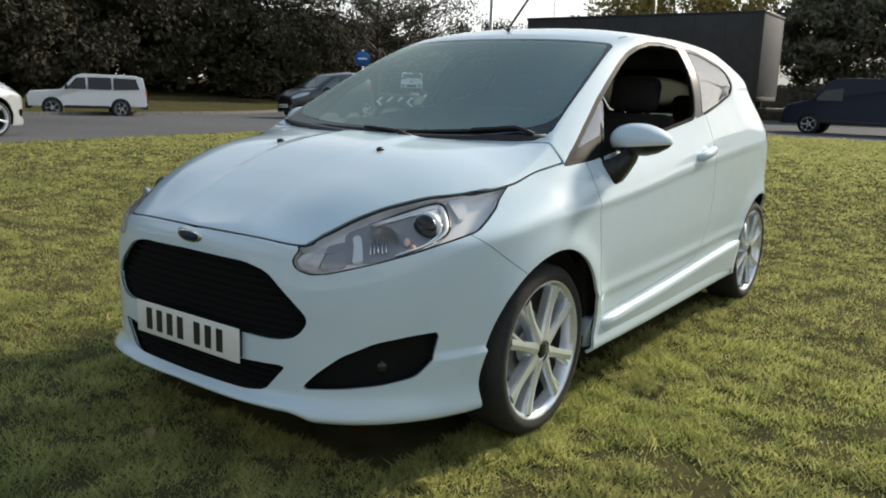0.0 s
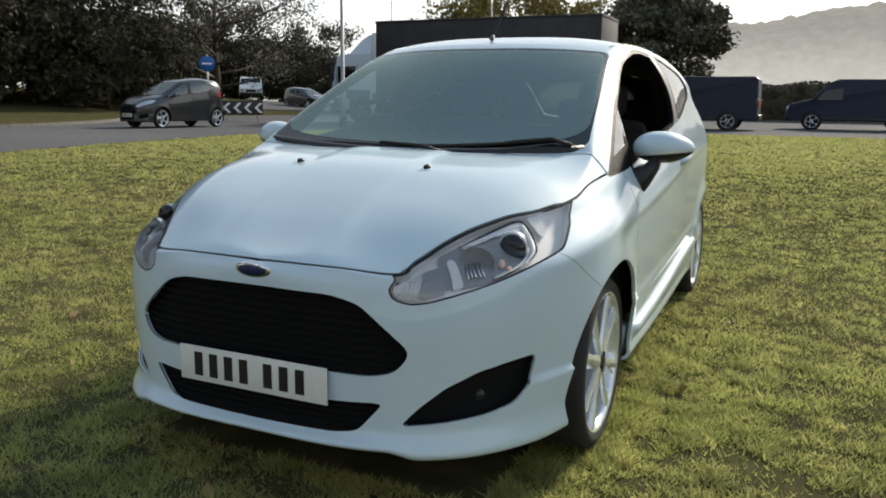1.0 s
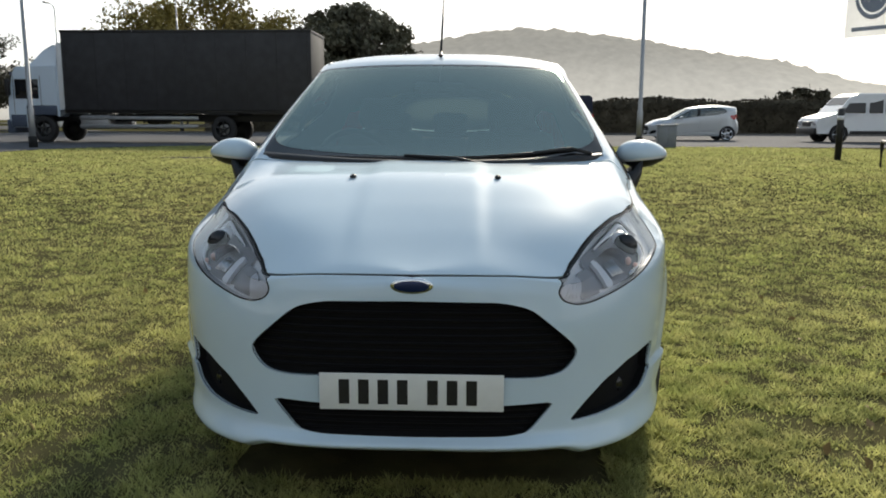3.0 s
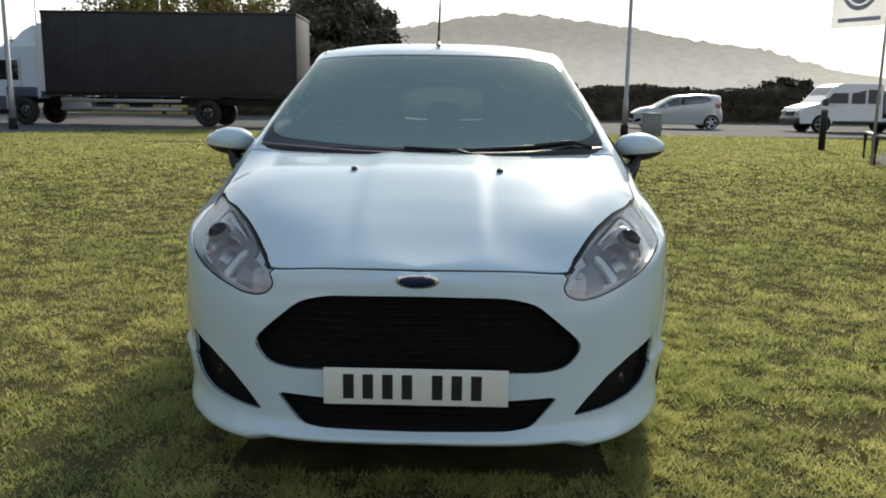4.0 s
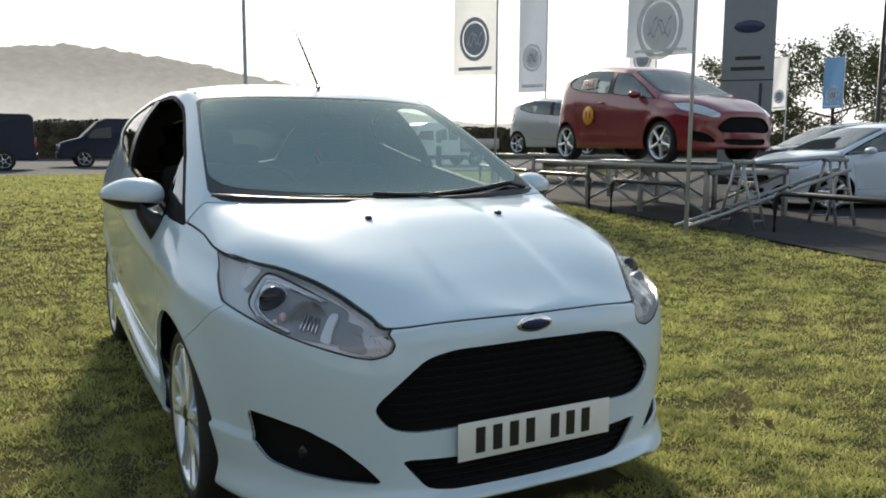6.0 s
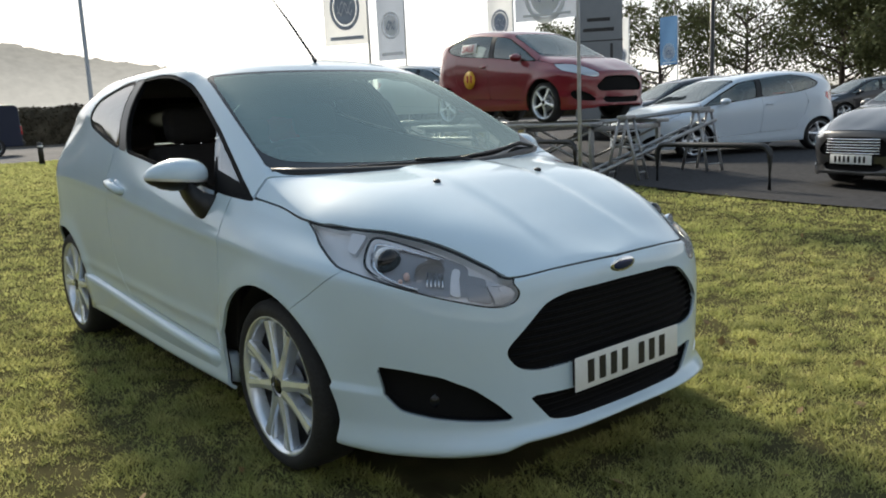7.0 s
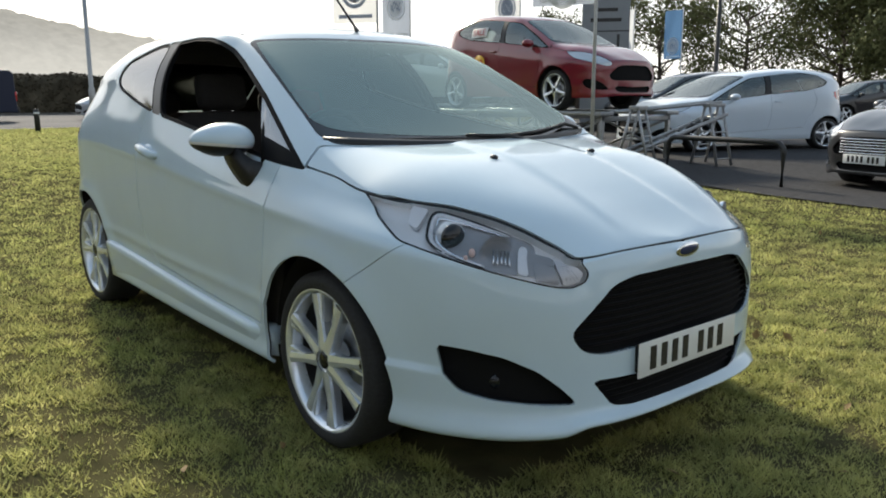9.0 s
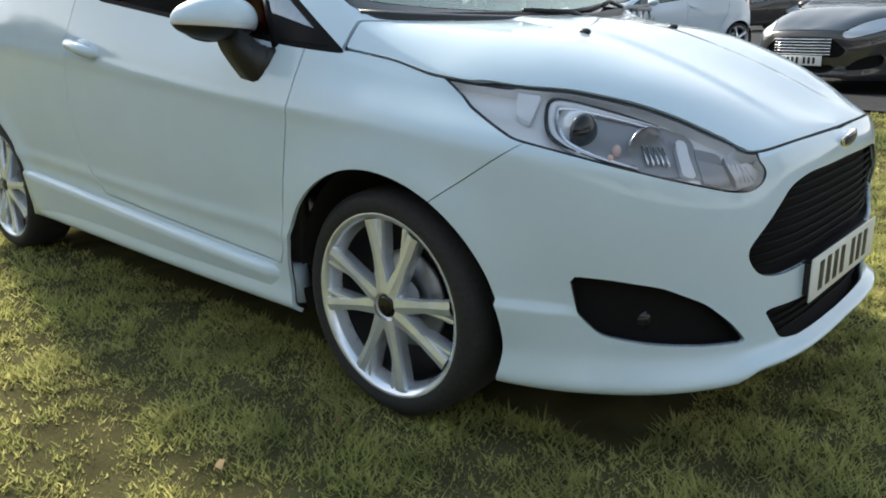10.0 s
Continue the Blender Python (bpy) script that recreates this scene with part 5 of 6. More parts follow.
def build_hill():
    """Wooded ridge far beyond the road, its mist a glow in the material."""
    bm = bmesh.new()
    rows = []
    rng = random.Random(4)
    for j, t in enumerate(np.linspace(0, 1, 26)):
        row = []
        for a in np.linspace(-120, 75, 640):
            d = 330 + 60 * t
            crest = ease([(-120, 14), (-40, 15), (-15, 26), (-4, 30), (3, 35), (10, 31.5), (16, 25), (20, 22), (24, 15), (32, 9), (62, 6), (75, 8)], [a])[0, 0] * 1.24
            lump = abs(noise.noise(Vector((a * .8, t * 5, 0)))) * 2.2 + abs(noise.noise(Vector((a * 2.3, t * 9, 3)))) * 1.5 + abs(noise.noise(Vector((a * 5.0, t * 16, 6)))) * 1.5 - 1.0
            h = crest * (1 - (1 - t) ** 1.6) + lump * (.25 + .9 * t**3)
            row.append(bm.verts.new((d * math.sin(radians(a)), d * math.cos(radians(a)), max(0, h) if t else -1)))
        rows.append(row)
    for r0, r1 in zip(rows, rows[1:]):
        for i in range(len(r0) - 1):
            bm.faces.new((r0[i], r0[i + 1], r1[i + 1], r1[i]))
    bmesh.ops.recalc_face_normals(bm, faces=bm.faces)
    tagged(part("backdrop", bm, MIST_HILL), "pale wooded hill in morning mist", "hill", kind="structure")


build_hill()

# ---- other vehicles ----
def build_parked(name, label, paint, five_door=True, plain=True, plate=True):
    """Another hatchback on the same body lines, with fewer small parts."""
    car = tagged(new(name), label, "car", "parked and passing cars")
    pieces, P, A = panels(car, paint, five_door)
    car_wheels(car, plain)
    part("cabin_block", block(-.62, .62, .4, 2.5, .4, .95, .08), SEAT, car)
    for x in (-.36, .36):
        part("seat_back", block(x - .24, x + .24, 1.5, 1.66, .6, 1.2, .06, pose(0, 0, 0, -12)), SEAT, car)
    for sx in (-1, 1):
        flip = (lambda m: m) if sx > 0 else mirrored
        part("headlamp", to_mesh("headlamp", flip(pieces["lens"]), 0), LAMP_SIMPLE, car)
        part("lamp_seal", to_mesh("lamp_seal", flip(pieces["lens_edge"]), 0), GLOSS_BLACK, car)
        part("window_glass", to_mesh("window_glass", flip(inward(pieces["window_glass"], .006)), 0), PARKED_GLASS, car).visible_shadow = False
        part("door_mirror", ball((sx * .90, .50, .97), .10, (1.05, .7, .62)), paint, car)
        part("door_handle", block(sx * .853 - .01, sx * .853 + .01, 1.33, 1.47, .87, .90, .008), paint, car)
    if plate:
        build_plate(car, bars=True)
    part("floor_pan", block(-.68, .68, -.36, 2.85, .19, .24, .02), UNDER, car)
    return car


def put(car, x, y, turn, scale=(1, 1, 1), lift=0.028):
    car.matrix_basis = pose(x, y, ground_z(x, y) + lift + .012, 0, 0, turn) @ Matrix.Diagonal((*scale, 1))
    return car


red = put(build_parked("display_hatchback", "shiny red five-door hatchback on a display ramp", RED, plate=False), 7.72, 5.98, -4.2, (1, 1, 1), .776)
sale = new("sale_sticker", bpy.data.curves.new("sale_sticker", "FONT"))
sale.data.body, sale.data.size, sale.data.extrude = "SALE", .15, .001
sale.data.align_x = sale.data.align_y = "CENTER"
sale.data.materials.append(RED_INK)
sale.parent = red
part("window_card", block(-.79, -.782, 1.62, 2.02, 1.13, 1.29, .002, pose(0, 0, 0, 0, 18, 0)), PLATE, red, "white card in the rear window")
sale.matrix_basis = Matrix.Translation((-.802, 1.82, 1.21)) @ pose(0, 0, 0, 72, 0, -90)
part("price_sticker", lathe([(0, .15), (.003, .15), (.003, .0005)], 24), YELLOW, red, "round yellow price sticker").matrix_basis = pose(-.853, 1.75, .70, 0, 0, 180)
for z0, y0 in ((.72, 1.70), (.72, 1.80)):
    part("plain_bar", block(-.859, -.856, y0 - .02, y0 + .02, z0 - .07, z0 + .05, 0), RED_INK, red, soft=False)

focus = put(build_parked("parked_hatchback", "pale blue-white five-door hatchback in the car park", PALE), 10.04, 6.06, -110.2, (1.03, 1.06, .91))
dark = put(build_parked("parked_saloon", "black car with chrome grille facing the lawn", DARK_PAINT), 8.35, 1.5, -104, (1.03, 1.12, 1.0))
for z in np.linspace(.43, .59, 6):
    part("chrome_bar", tube([(x, nose(x, z, -.004), z) for x in np.linspace(-.33, .33, 9)], .009, 6), CHROME, dark)


def again(car, x, y, turn, label, paint=None, scale=(1, 1, 1), lift=0.0):
    """Another car of the same build, in its own colour."""
    ob = copy_thing(car, pose(0, 0, 0))
    ob.matrix_basis = pose(x, y, ground_z(x, y) + lift + .04, 0, 0, turn) @ Matrix.Diagonal((*scale, 1))
    ob["label"] = label
    if paint:
        for o in ob.children_recursive:
            if o.data and o.data.materials and o.data.materials[0] in (PALE, RED, DARK_PAINT):
                o.material_slots[0].link = "OBJECT"
                o.material_slots[0].material = paint
    return ob


again(focus, 12.4, 13.8, 12, "silver hatchback beside the display ramp", SILVER, (1, 1, 1), .72)
again(focus, 15.5, 10.8, -115, "dark hatchback parked behind the pale one", DARK_PAINT, (1.05, 1.05, 1.02))
for k, (x, y, paint, words) in enumerate(((25, 13.5, SILVER, "silver"), (27.4, 11.2, DARK_PAINT, "black"), (29.5, 9.0, SILVER, "silver"), (31.5, 6.5, PALE, "white"), (22.5, 16.2, PALE, "white"), (20, 3.5, SILVER, "silver"), (24, 1.2, DARK_PAINT, "black"))):
    again(focus, x, y, -125, words + " car in a far row of the car park", paint, (1.05, 1.05, 1.0))
# traffic on the road
again(focus, 8.6, 33.4, -90, "silver hatchback passing on the road", SILVER, (1, 1.02, 1.0))
again(focus, -12.36, 3.66, -168, "silver hatchback leaving along the road", SILVER)
again(focus, -17.75, 16.5, -8, "dark five-door car on the bend of the road", DARK_PAINT, (.90, .88, 1.02))
again(focus, -33.0, 48.6, 75, "dark car far across the junction", DARK_PAINT)


def prism(prof, half, tuck=.12, belt=1.05, top=1.8, bevel=.05):
    """A side profile (y, z) drawn out across the width, its upper half leaning in."""
    bm = bmesh.new()
    wide = lambda z: half * (1 - tuck * smooth(belt, top, z))
    sides = [[bm.verts.new((sx * wide(z), y, z)) for y, z in prof] for sx in (-1, 1)]
    for i in range(len(prof)):
        k = (i + 1) % len(prof)
        bm.faces.new((sides[0][i], sides[0][k], sides[1][k], sides[1][i]))
    bm.faces.new(sides[0])
    bm.faces.new(sides[1][::-1])
    bmesh.ops.recalc_face_normals(bm, faces=bm.faces)
    if bevel:
        bmesh.ops.bevel(bm, geom=bm.edges[:], offset=bevel, segments=3, profile=.6, affect="EDGES")
    return bm


def side_pane(poly, half, sx, tuck, belt, top, out=.006):
    """A window set in a leaning side."""
    bm = bmesh.new()
    wide = lambda z: half * (1 - tuck * smooth(belt, top, z))
    rows = [[bm.verts.new((sx * (wide(z) + d), y, z)) for y, z in poly] for d in (-.02, out)]
    for i in range(len(poly)):
        k = (i + 1) % len(poly)
        bm.faces.new((rows[0][i], rows[0][k], rows[1][k], rows[1][i]))
    bm.faces.new(rows[1])
    bmesh.ops.recalc_face_normals(bm, faces=bm.faces)
    return bm


def build_boxy(name, label, category, paint, prof, half, panes, screen, wheels, radius, belt=1.05, tuck=.12, trim=None):
    """A van or off-road car from its side profile, front towards -y."""
    v = tagged(new(name), label, category, "passing traffic")
    top = max(z for _, z in prof)
    front, back = min(y for y, _ in prof), max(y for y, _ in prof)
    part("body", prism(prof, half, tuck, belt, top), paint, v, soft=False)
    (y0, z0), (y1, z1) = screen
    ws = bmesh.new()
    w0, w1 = half * (1 - tuck * smooth(belt, top, z0)) - .10, half * (1 - tuck * smooth(belt, top, z1)) - .10
    d = Vector((0, -(z1 - z0), y1 - y0)).normalized()
    rows = [[ws.verts.new(Vector(p) + d * k) for p in ((-w0, y0, z0), (w0, y0, z0), (w1, y1, z1), (-w1, y1, z1))] for k in (-.02, .008)]
    for i in range(4):
        ws.faces.new((rows[0][i], rows[0][(i + 1) % 4], rows[1][(i + 1) % 4], rows[1][i]))
    ws.faces.new(rows[1])
    bmesh.ops.recalc_face_normals(ws, faces=ws.faces)
    part("windscreen", ws, DARK_GLASS, v, soft=False)
    for sx in (-1, 1):
        for poly in panes:
            part("side_window", side_pane(poly, half, sx, tuck, belt, top), DARK_GLASS, v, soft=False)
        part("headlamp", block(sx * (half - .24) - .15, sx * (half - .24) + .15, front - .03, front + .12, .70, .90, .03), LAMP_SIMPLE, v)
        part("tail_lamp", block(sx * (half - .09) - .06, sx * (half - .09) + .06, back - .06, back + .02, .80, 1.15, .02), TAIL_RED, v)
        part("door_mirror", block(sx * (half + .09) - .09, sx * (half + .09) + .09, y0 + .1, y0 + .22, z0 - .04, z0 + .18, .04), trim or BLACK, v)
        part("sill", block(sx * (half - .02) - .02, sx * (half - .02) + .03, wheels[0] + radius + .1, wheels[1] - radius - .1, .36, .48, .01), BLACK, v)
        for wy in wheels:
            part("wheel_arch", lathe([(half - .10, .001), (half + .004, .001), (half + .008, radius * 1.12), (half - .10, radius * 1.14)], 32), UNDER, v).matrix_basis = Matrix.Translation((0, wy, radius + .02)) @ Matrix.Diagonal((sx, 1, 1, 1))
            w = build_wheel(v, radius, radius * .70, True)
            w.matrix_basis = pose(sx * (half - .085), wy, radius, 20, 0, 0 if sx > 0 else 180)
    part("front_bumper", block(-half + .02, half - .02, front - .07, front + .2, .33, .60, .05), trim or BLACK, v)
    part("rear_bumper", block(-half + .02, half - .02, back - .15, back + .06, .36, .58, .04), trim or BLACK, v)
    part("grille", block(-.42, .42, front - .035, front + .05, .66, .86, .02), BLACK, v)
    return v


VAN_SHAPE = [(-.88, .34), (-.92, .72), (-.82, .98), (-.10, 1.18), (.55, 1.82), (.85, 1.95), (3.85, 1.95), (3.98, 1.85), (4.02, .36)]
van = put(build_boxy("van", "dark blue panel van passing on the road", "van", NAVY_PAINT, VAN_SHAPE, .95, [[(.10, 1.16), (1.02, 1.16), (1.02, 1.70), (.58, 1.70)]], ((-.06, 1.20), (.53, 1.80)), (0, 3.0), .33, tuck=.08), -4.6, 29.6, -90, lift=0.0)
put(build_boxy("van", "small white van far across the junction", "van", WHITE, VAN_SHAPE, .95, [[(.10, 1.16), (1.02, 1.16), (1.02, 1.70), (.58, 1.70)]], ((-.06, 1.20), (.53, 1.80)), (0, 3.0), .33, tuck=.08), -43, 53.6, 37, lift=0.0)
copy_thing(van, pose(0, 0, 0)).matrix_basis = pose(1.2, 33.0, ground_z(1.2, 33) + .012, 0, 0, -90)
CREW_SHAPE = [(-.88, .34), (-.92, .72), (-.82, 1.0), (-.12, 1.20), (.45, 1.88), (.75, 2.0), (2.35, 2.0), (2.46, 1.92), (2.48, .62), (4.5, .62), (4.5, .40)]
CREW_PANES = [[(.08, 1.20), (1.02, 1.20), (1.02, 1.76), (.50, 1.76)], [(1.18, 1.20), (1.72, 1.20), (1.72, 1.76), (1.18, 1.76)], [(1.84, 1.20), (2.32, 1.20), (2.32, 1.76), (1.84, 1.76)]]
crew = put(build_boxy("pickup_van", "white crew-cab pickup van passing on the road", "van", WHITE, CREW_SHAPE, .97, CREW_PANES, ((-.08, 1.23), (.43, 1.85)), (0, 3.3), .34, tuck=.08), 15.0, 31.5, -90, lift=0.0)
for sx in (-1, 1):
    part("dropside", block(sx * .98 - .02, sx * .98 + .02, 2.56, 4.6, .80, 1.28, .01), STEEL, crew)
part("tailboard", block(-.96, .96, 4.58, 4.62, .80, 1.28, .01), STEEL, crew)
part("load_bed", block(-.98, .98, 2.52, 4.6, .72, .80, .01), DARK_METAL, crew)
part("headboard", block(-.96, .96, 2.52, 2.56, .80, 1.75, .01), STEEL, crew)
SUV_SHAPE = [(-.93, .42), (-.97, .78), (-.86, 1.03), (.38, 1.14), (.92, 1.70), (1.2, 1.80), (3.35, 1.78), (3.72, 1.70), (3.82, 1.12), (3.84, .44)]
SUV_PANES = [[(.56, 1.16), (1.36, 1.16), (1.36, 1.66), (1.02, 1.66)], [(1.44, 1.16), (2.40, 1.16), (2.40, 1.66), (1.44, 1.66)], [(2.48, 1.16), (3.56, 1.19), (3.42, 1.63), (2.48, 1.66)]]
put(build_boxy("off_road_car", "white off-road car on the far side of the road", "car", WHITE, SUV_SHAPE, .97, SUV_PANES, ((.42, 1.17), (.91, 1.68)), (0, 2.75), .37, 1.12), -21.06, 9.75, -27, (.68, .66, .68), -0.04)


def build_lorry():
    """Rigid box lorry, front towards -y."""
    lorry = tagged(new("lorry"), "rigid lorry with white cab and black box body", "lorry")
    cab = new("cab")
    cab.parent = lorry
    bm = bmesh.new()
    prof = [(-1.35, .55), (-1.42, 1.0), (-1.38, 1.55), (-1.18, 2.45), (-1.05, 2.75), (.62, 2.80), (.70, 2.7), (.70, .95), (.55, .95), (.45, 1.15), (.2, 1.32), (-.2, 1.32), (-.48, 1.15), (-.58, .55)]
    sides = [[bm.verts.new((x, y, z)) for y, z in prof] for x in (-1.22, 1.22)]
    for i in range(len(prof)):
        j = (i + 1) % len(prof)
        bm.faces.new((sides[0][i], sides[0][j], sides[1][j], sides[1][i]))
    bm.faces.new(sides[0])
    bm.faces.new(sides[1][::-1])
    bmesh.ops.recalc_face_normals(bm, faces=bm.faces)
    bmesh.ops.bevel(bm, geom=[e for e in bm.edges if e.calc_length() < 3], offset=.05, segments=2, affect="EDGES")
    part("cab_body", bm, PALE, cab, soft=False)
    fair = bmesh.new()
    pts = [(-.55, 2.76), (.05, 3.35), (.45, 3.55), (.60, 3.5), (.62, 2.76)]
    s = [[fair.verts.new((x * (1.0 if i in (0, 4) else .86), y, z)) for i, (y, z) in enumerate(pts)] for x in (-1.1, 1.1)]
    for i in range(5):
        fair.faces.new((s[0][i], s[0][(i + 1) % 5], s[1][(i + 1) % 5], s[1][i]))
    fair.faces.new(s[0])
    fair.faces.new(s[1][::-1])
    bmesh.ops.recalc_face_normals(fair, faces=fair.faces)
    part("roof_fairing", fair, PALE, cab, soft=False)
    part("windscreen", block(-1.08, 1.08, -1.36, -1.22, 1.62, 2.35, .03, pose(0, 0, 0, -13)), DARK_GLASS, cab)
    for sx in (-1, 1):
        part("side_window", block(sx * 1.23 - .01, sx * 1.23 + .01, -1.05, -.1, 1.6, 2.3, .01), DARK_GLASS, cab)
        part("wheel_arch", block(sx * 1.24 - .03, sx * 1.24 + .03, -.62, .62, 1.0, 1.35, .03), BLUE_GREY, cab)
        part("door_mirror", block(sx * 1.42 - .1, sx * 1.42 + .1, -1.3, -1.15, 1.7, 2.3, .04), BLACK, cab)
        part("side_guard", block(sx * 1.2 - .03, sx * 1.2 + .03, 1.5, 6.3, .55, .67, .01), STEEL, lorry)
        part("side_guard", block(sx * 1.2 - .03, sx * 1.2 + .03, 1.5, 6.3, .85, .97, .01), STEEL, lorry)
        for wy in (0, 7.3):
            w = build_wheel(lorry, .298, .19, True)
            w.matrix_basis = pose(sx * 1.08, wy, .5, 0, 0, 0 if sx > 0 else 180) @ Matrix.Diagonal((1.4, 1.66, 1.66, 1))
            for o in w.children:
                if o.data.materials[0] == ALLOY:
                    o.data.materials[0] = DARK_METAL
    part("bumper", block(-1.22, 1.22, -1.5, -1.2, .35, .85, .06), BLUE_GREY, cab)
    part("grille", block(-.8, .8, -1.445, -1.38, .95, 1.42, .03), BLACK, cab)
    part("sun_visor", block(-1.1, 1.1, -1.32, -1.08, 2.44, 2.56, .03), BLUE_GREY, cab)
    for sx in (-1, 1):
        part("headlamp", block(sx * .95 - .17, sx * .95 + .17, -1.53, -1.42, .52, .74, .03), LAMP_SIMPLE, cab)
        part("lower_panel", block(sx * 1.232 - .012, sx * 1.232 + .012, -1.28, -.66, .58, 1.02, .01), BLUE_GREY, cab)
        for yy in (-1.12, -.02):
            part("door_joint", block(sx * 1.223 - .004, sx * 1.223 + .004, yy - .008, yy + .008, 1.05, 2.45, 0), BLACK, cab, soft=False)
        part("side_deflector", block(sx * 1.16 - .02, sx * 1.16 + .02, .70, .92, 1.2, 3.6, .01), WHITE, cab)
        part("fuel_tank", block(sx * .95 - .25, sx * .95 + .25, 1.5, 2.7, .5, 1.02, .08), STEEL, lorry)
        part("mudguard", block(sx * 1.08 - .16, sx * 1.08 + .16, 6.75, 7.85, 1.02, 1.08, .02), BLACK, lorry)
    box = new("box_body")
    box.parent = lorry
    part("box_shell", block(-1.27, 1.27, .95, 10.9, 1.18, 4.02, .03), LORRY_BLACK, box)
    part("top_rail", block(-1.285, 1.285, .93, 10.92, 3.95, 4.04, .01), BLACK, box)
    for y in np.linspace(1.1, 10.75, 9):
        for sx in (-1, 1):
            part("stay", block(sx * 1.272 - .004, sx * 1.272 + .004, y - .012, y + .012, 1.2, 3.95, 0), BLACK, box, soft=False)
    part("chassis", merge(block(-.45, -.35, -.8, 10.6, .78, 1.05, .01), block(.35, .45, -.8, 10.6, .78, 1.05, .01), block(-1.2, 1.2, .9, 10.9, 1.08, 1.2, .01)), BLACK, lorry)
    part("tail_lift", block(-1.15, 1.15, 10.7, 11.25, .72, .84, .01), BLACK, lorry)
    part("rear_bar", block(-1.1, 1.1, 9.9, 10.0, .45, .6, .01), BLACK, lorry)
    return lorry


put(build_lorry(), -15.8, 27.3, -90, (1, .92, 1), 0.0)

# ---- street and car-park furniture ----
def lamp_post(x, y, high=9.0, mat=None, label="tall grey steel lamp post"):
    post = tagged(new("street_lamp"), label, "lamp post", "lamp posts")
    part("pole", tube([(0, 0, 0), (0, 0, 1.2), (0, 0, 1.25), (0, 0, high)], [.10, .095, .07, .05], 12), mat or STEEL, post)
    part("arm", tube([(0, 0, high), (0, -.3, high + .25), (0, -1.1, high + .35)], .035, 8), mat or STEEL, post)
    part("lantern", block(-.13, .13, -1.7, -1.05, high + .28, high + .42, .05), mat or STEEL, post)
    part("base_collar", tube([(0, 0, 0), (0, 0, .35)], .13, 12), UNDER, post)
    post.matrix_basis = pose(x, y, ground_z(x, y))
    return post


lamp_post(-13.6, 21.4)
lamp_post(5.6, 24.0)
lamp_post(-27, 60, 10)
lamp_post(-19.5, 50, 9)
lamp_post(20.3, 11.6, 8, DARK_METAL, "dark slender car-park lamp post")
lamp_post(-36, 66, 10)


def barrier_hoop(x0, y0, x1, y1, high=.52):
    hoop = tagged(new("barrier_hoop"), "low black tubular barrier hoop by the lawn", "barrier", "barrier hoops")
    a, b = Vector((x0, y0, 0)), Vector((x1, y1, 0))
    pts = [(a.x, a.y, -.1), (a.x, a.y, high - .12)]
    d = (b - a).normalized()
    for t in (30, 60, 90):
        p = a + d * .12 * (1 - math.cos(radians(t)))
        pts.append((p.x, p.y, high - .12 + .12 * math.sin(radians(t))))
    for t in (90, 60, 30):
        p = b - d * .12 * (1 - math.cos(radians(t)))
        pts.append((p.x, p.y, high - .12 + .12 * math.sin(radians(t))))
    pts += [(b.x, b.y, high - .12), (b.x, b.y, -.1)]
    c = Vector(((x0 + x1) / 2, (y0 + y1) / 2, 0))
    part("hoop_rail", tube([Vector(p) - c for p in pts], .035, 10), DARK_METAL, hoop)
    hoop.matrix_basis = pose(c.x, c.y, ground_z(c.x, c.y))


for h in ((6.92, 4.0, 6.76, 2.34), (6.66, 6.75, 6.60, 5.15), (6.78, 8.85, 6.68, 7.3), (7.25, 10.9, 6.9, 9.3), (8.2, 13.2, 7.6, 11.7)):
    barrier_hoop(*h)


def display_ramp(x, y, turn):
    """Steel display stand: two wheel tracks on braced legs, with loading trestles."""
    ramp = tagged(new("display_ramp"), "galvanised steel display ramp under the raised cars", "ramp")
    for sx in (-.72, .72):
        part("wheel_track", block(sx - .14, sx + .14, -1.0, 3.4, .68, .74, .01), STEEL, ramp)
        for ly in (-.9, .5, 1.9, 3.3):
            part("leg", block(sx - .03, sx + .03, ly - .03, ly + .03, 0, .68, .004), STEEL, ramp)
        for l0, l1 in ((-.9, .5), (.5, 1.9), (1.9, 3.3)):
            part("brace", tube([(sx, l0, .1), (sx, l1, .62)], .02, 6), STEEL, ramp)
            part("brace", tube([(sx, l1, .1), (sx, l0, .62)], .02, 6), STEEL, ramp)
    for ly in (-.9, .5, 1.9, 3.3):
        part("cross_beam", block(-.74, .74, ly - .03, ly + .03, .60, .67, .004), STEEL, ramp)
    ramp.matrix_basis = pose(x, y, ground_z(x, y) + .01, 0, 0, turn)
    return ramp


first = display_ramp(7.72, 5.98, -4.2)
copy_thing(first, pose(12.4, 13.8, ground_z(12.4, 13.8) + .01, 0, 0, 12))


def loading_trestle(x, y, turn, high=.84):
    """A narrow steel trestle: two splayed ladder frames with rungs and a cap."""
    t = tagged(new("trestle"), "narrow grey steel ladder trestle standing on the asphalt", "trestle", "trestles")
    for lean in (-1, 1):
        for sx in (-.13, .13):
            part("leg", tube([(sx, lean * .04, high), (sx * 1.15, lean * .24, 0)], .020, 6), STEEL, t)
        for k in range(4):
            u = .12 + .22 * k
            part("rung", tube([(-.14, lean * (.24 - .20 * u), high * u), (.14, lean * (.24 - .20 * u), high * u)], .012, 6), STEEL, t)
    part("cap", block(-.16, .16, -.07, .07, high - .02, high + .03, .006), STEEL, t)
    t.matrix_basis = pose(x, y, ground_z(x, y) + .02, 0, 0, turn)


loading_trestle(6.85, 4.45, 15)
loading_trestle(8.2, 4.15, -10)


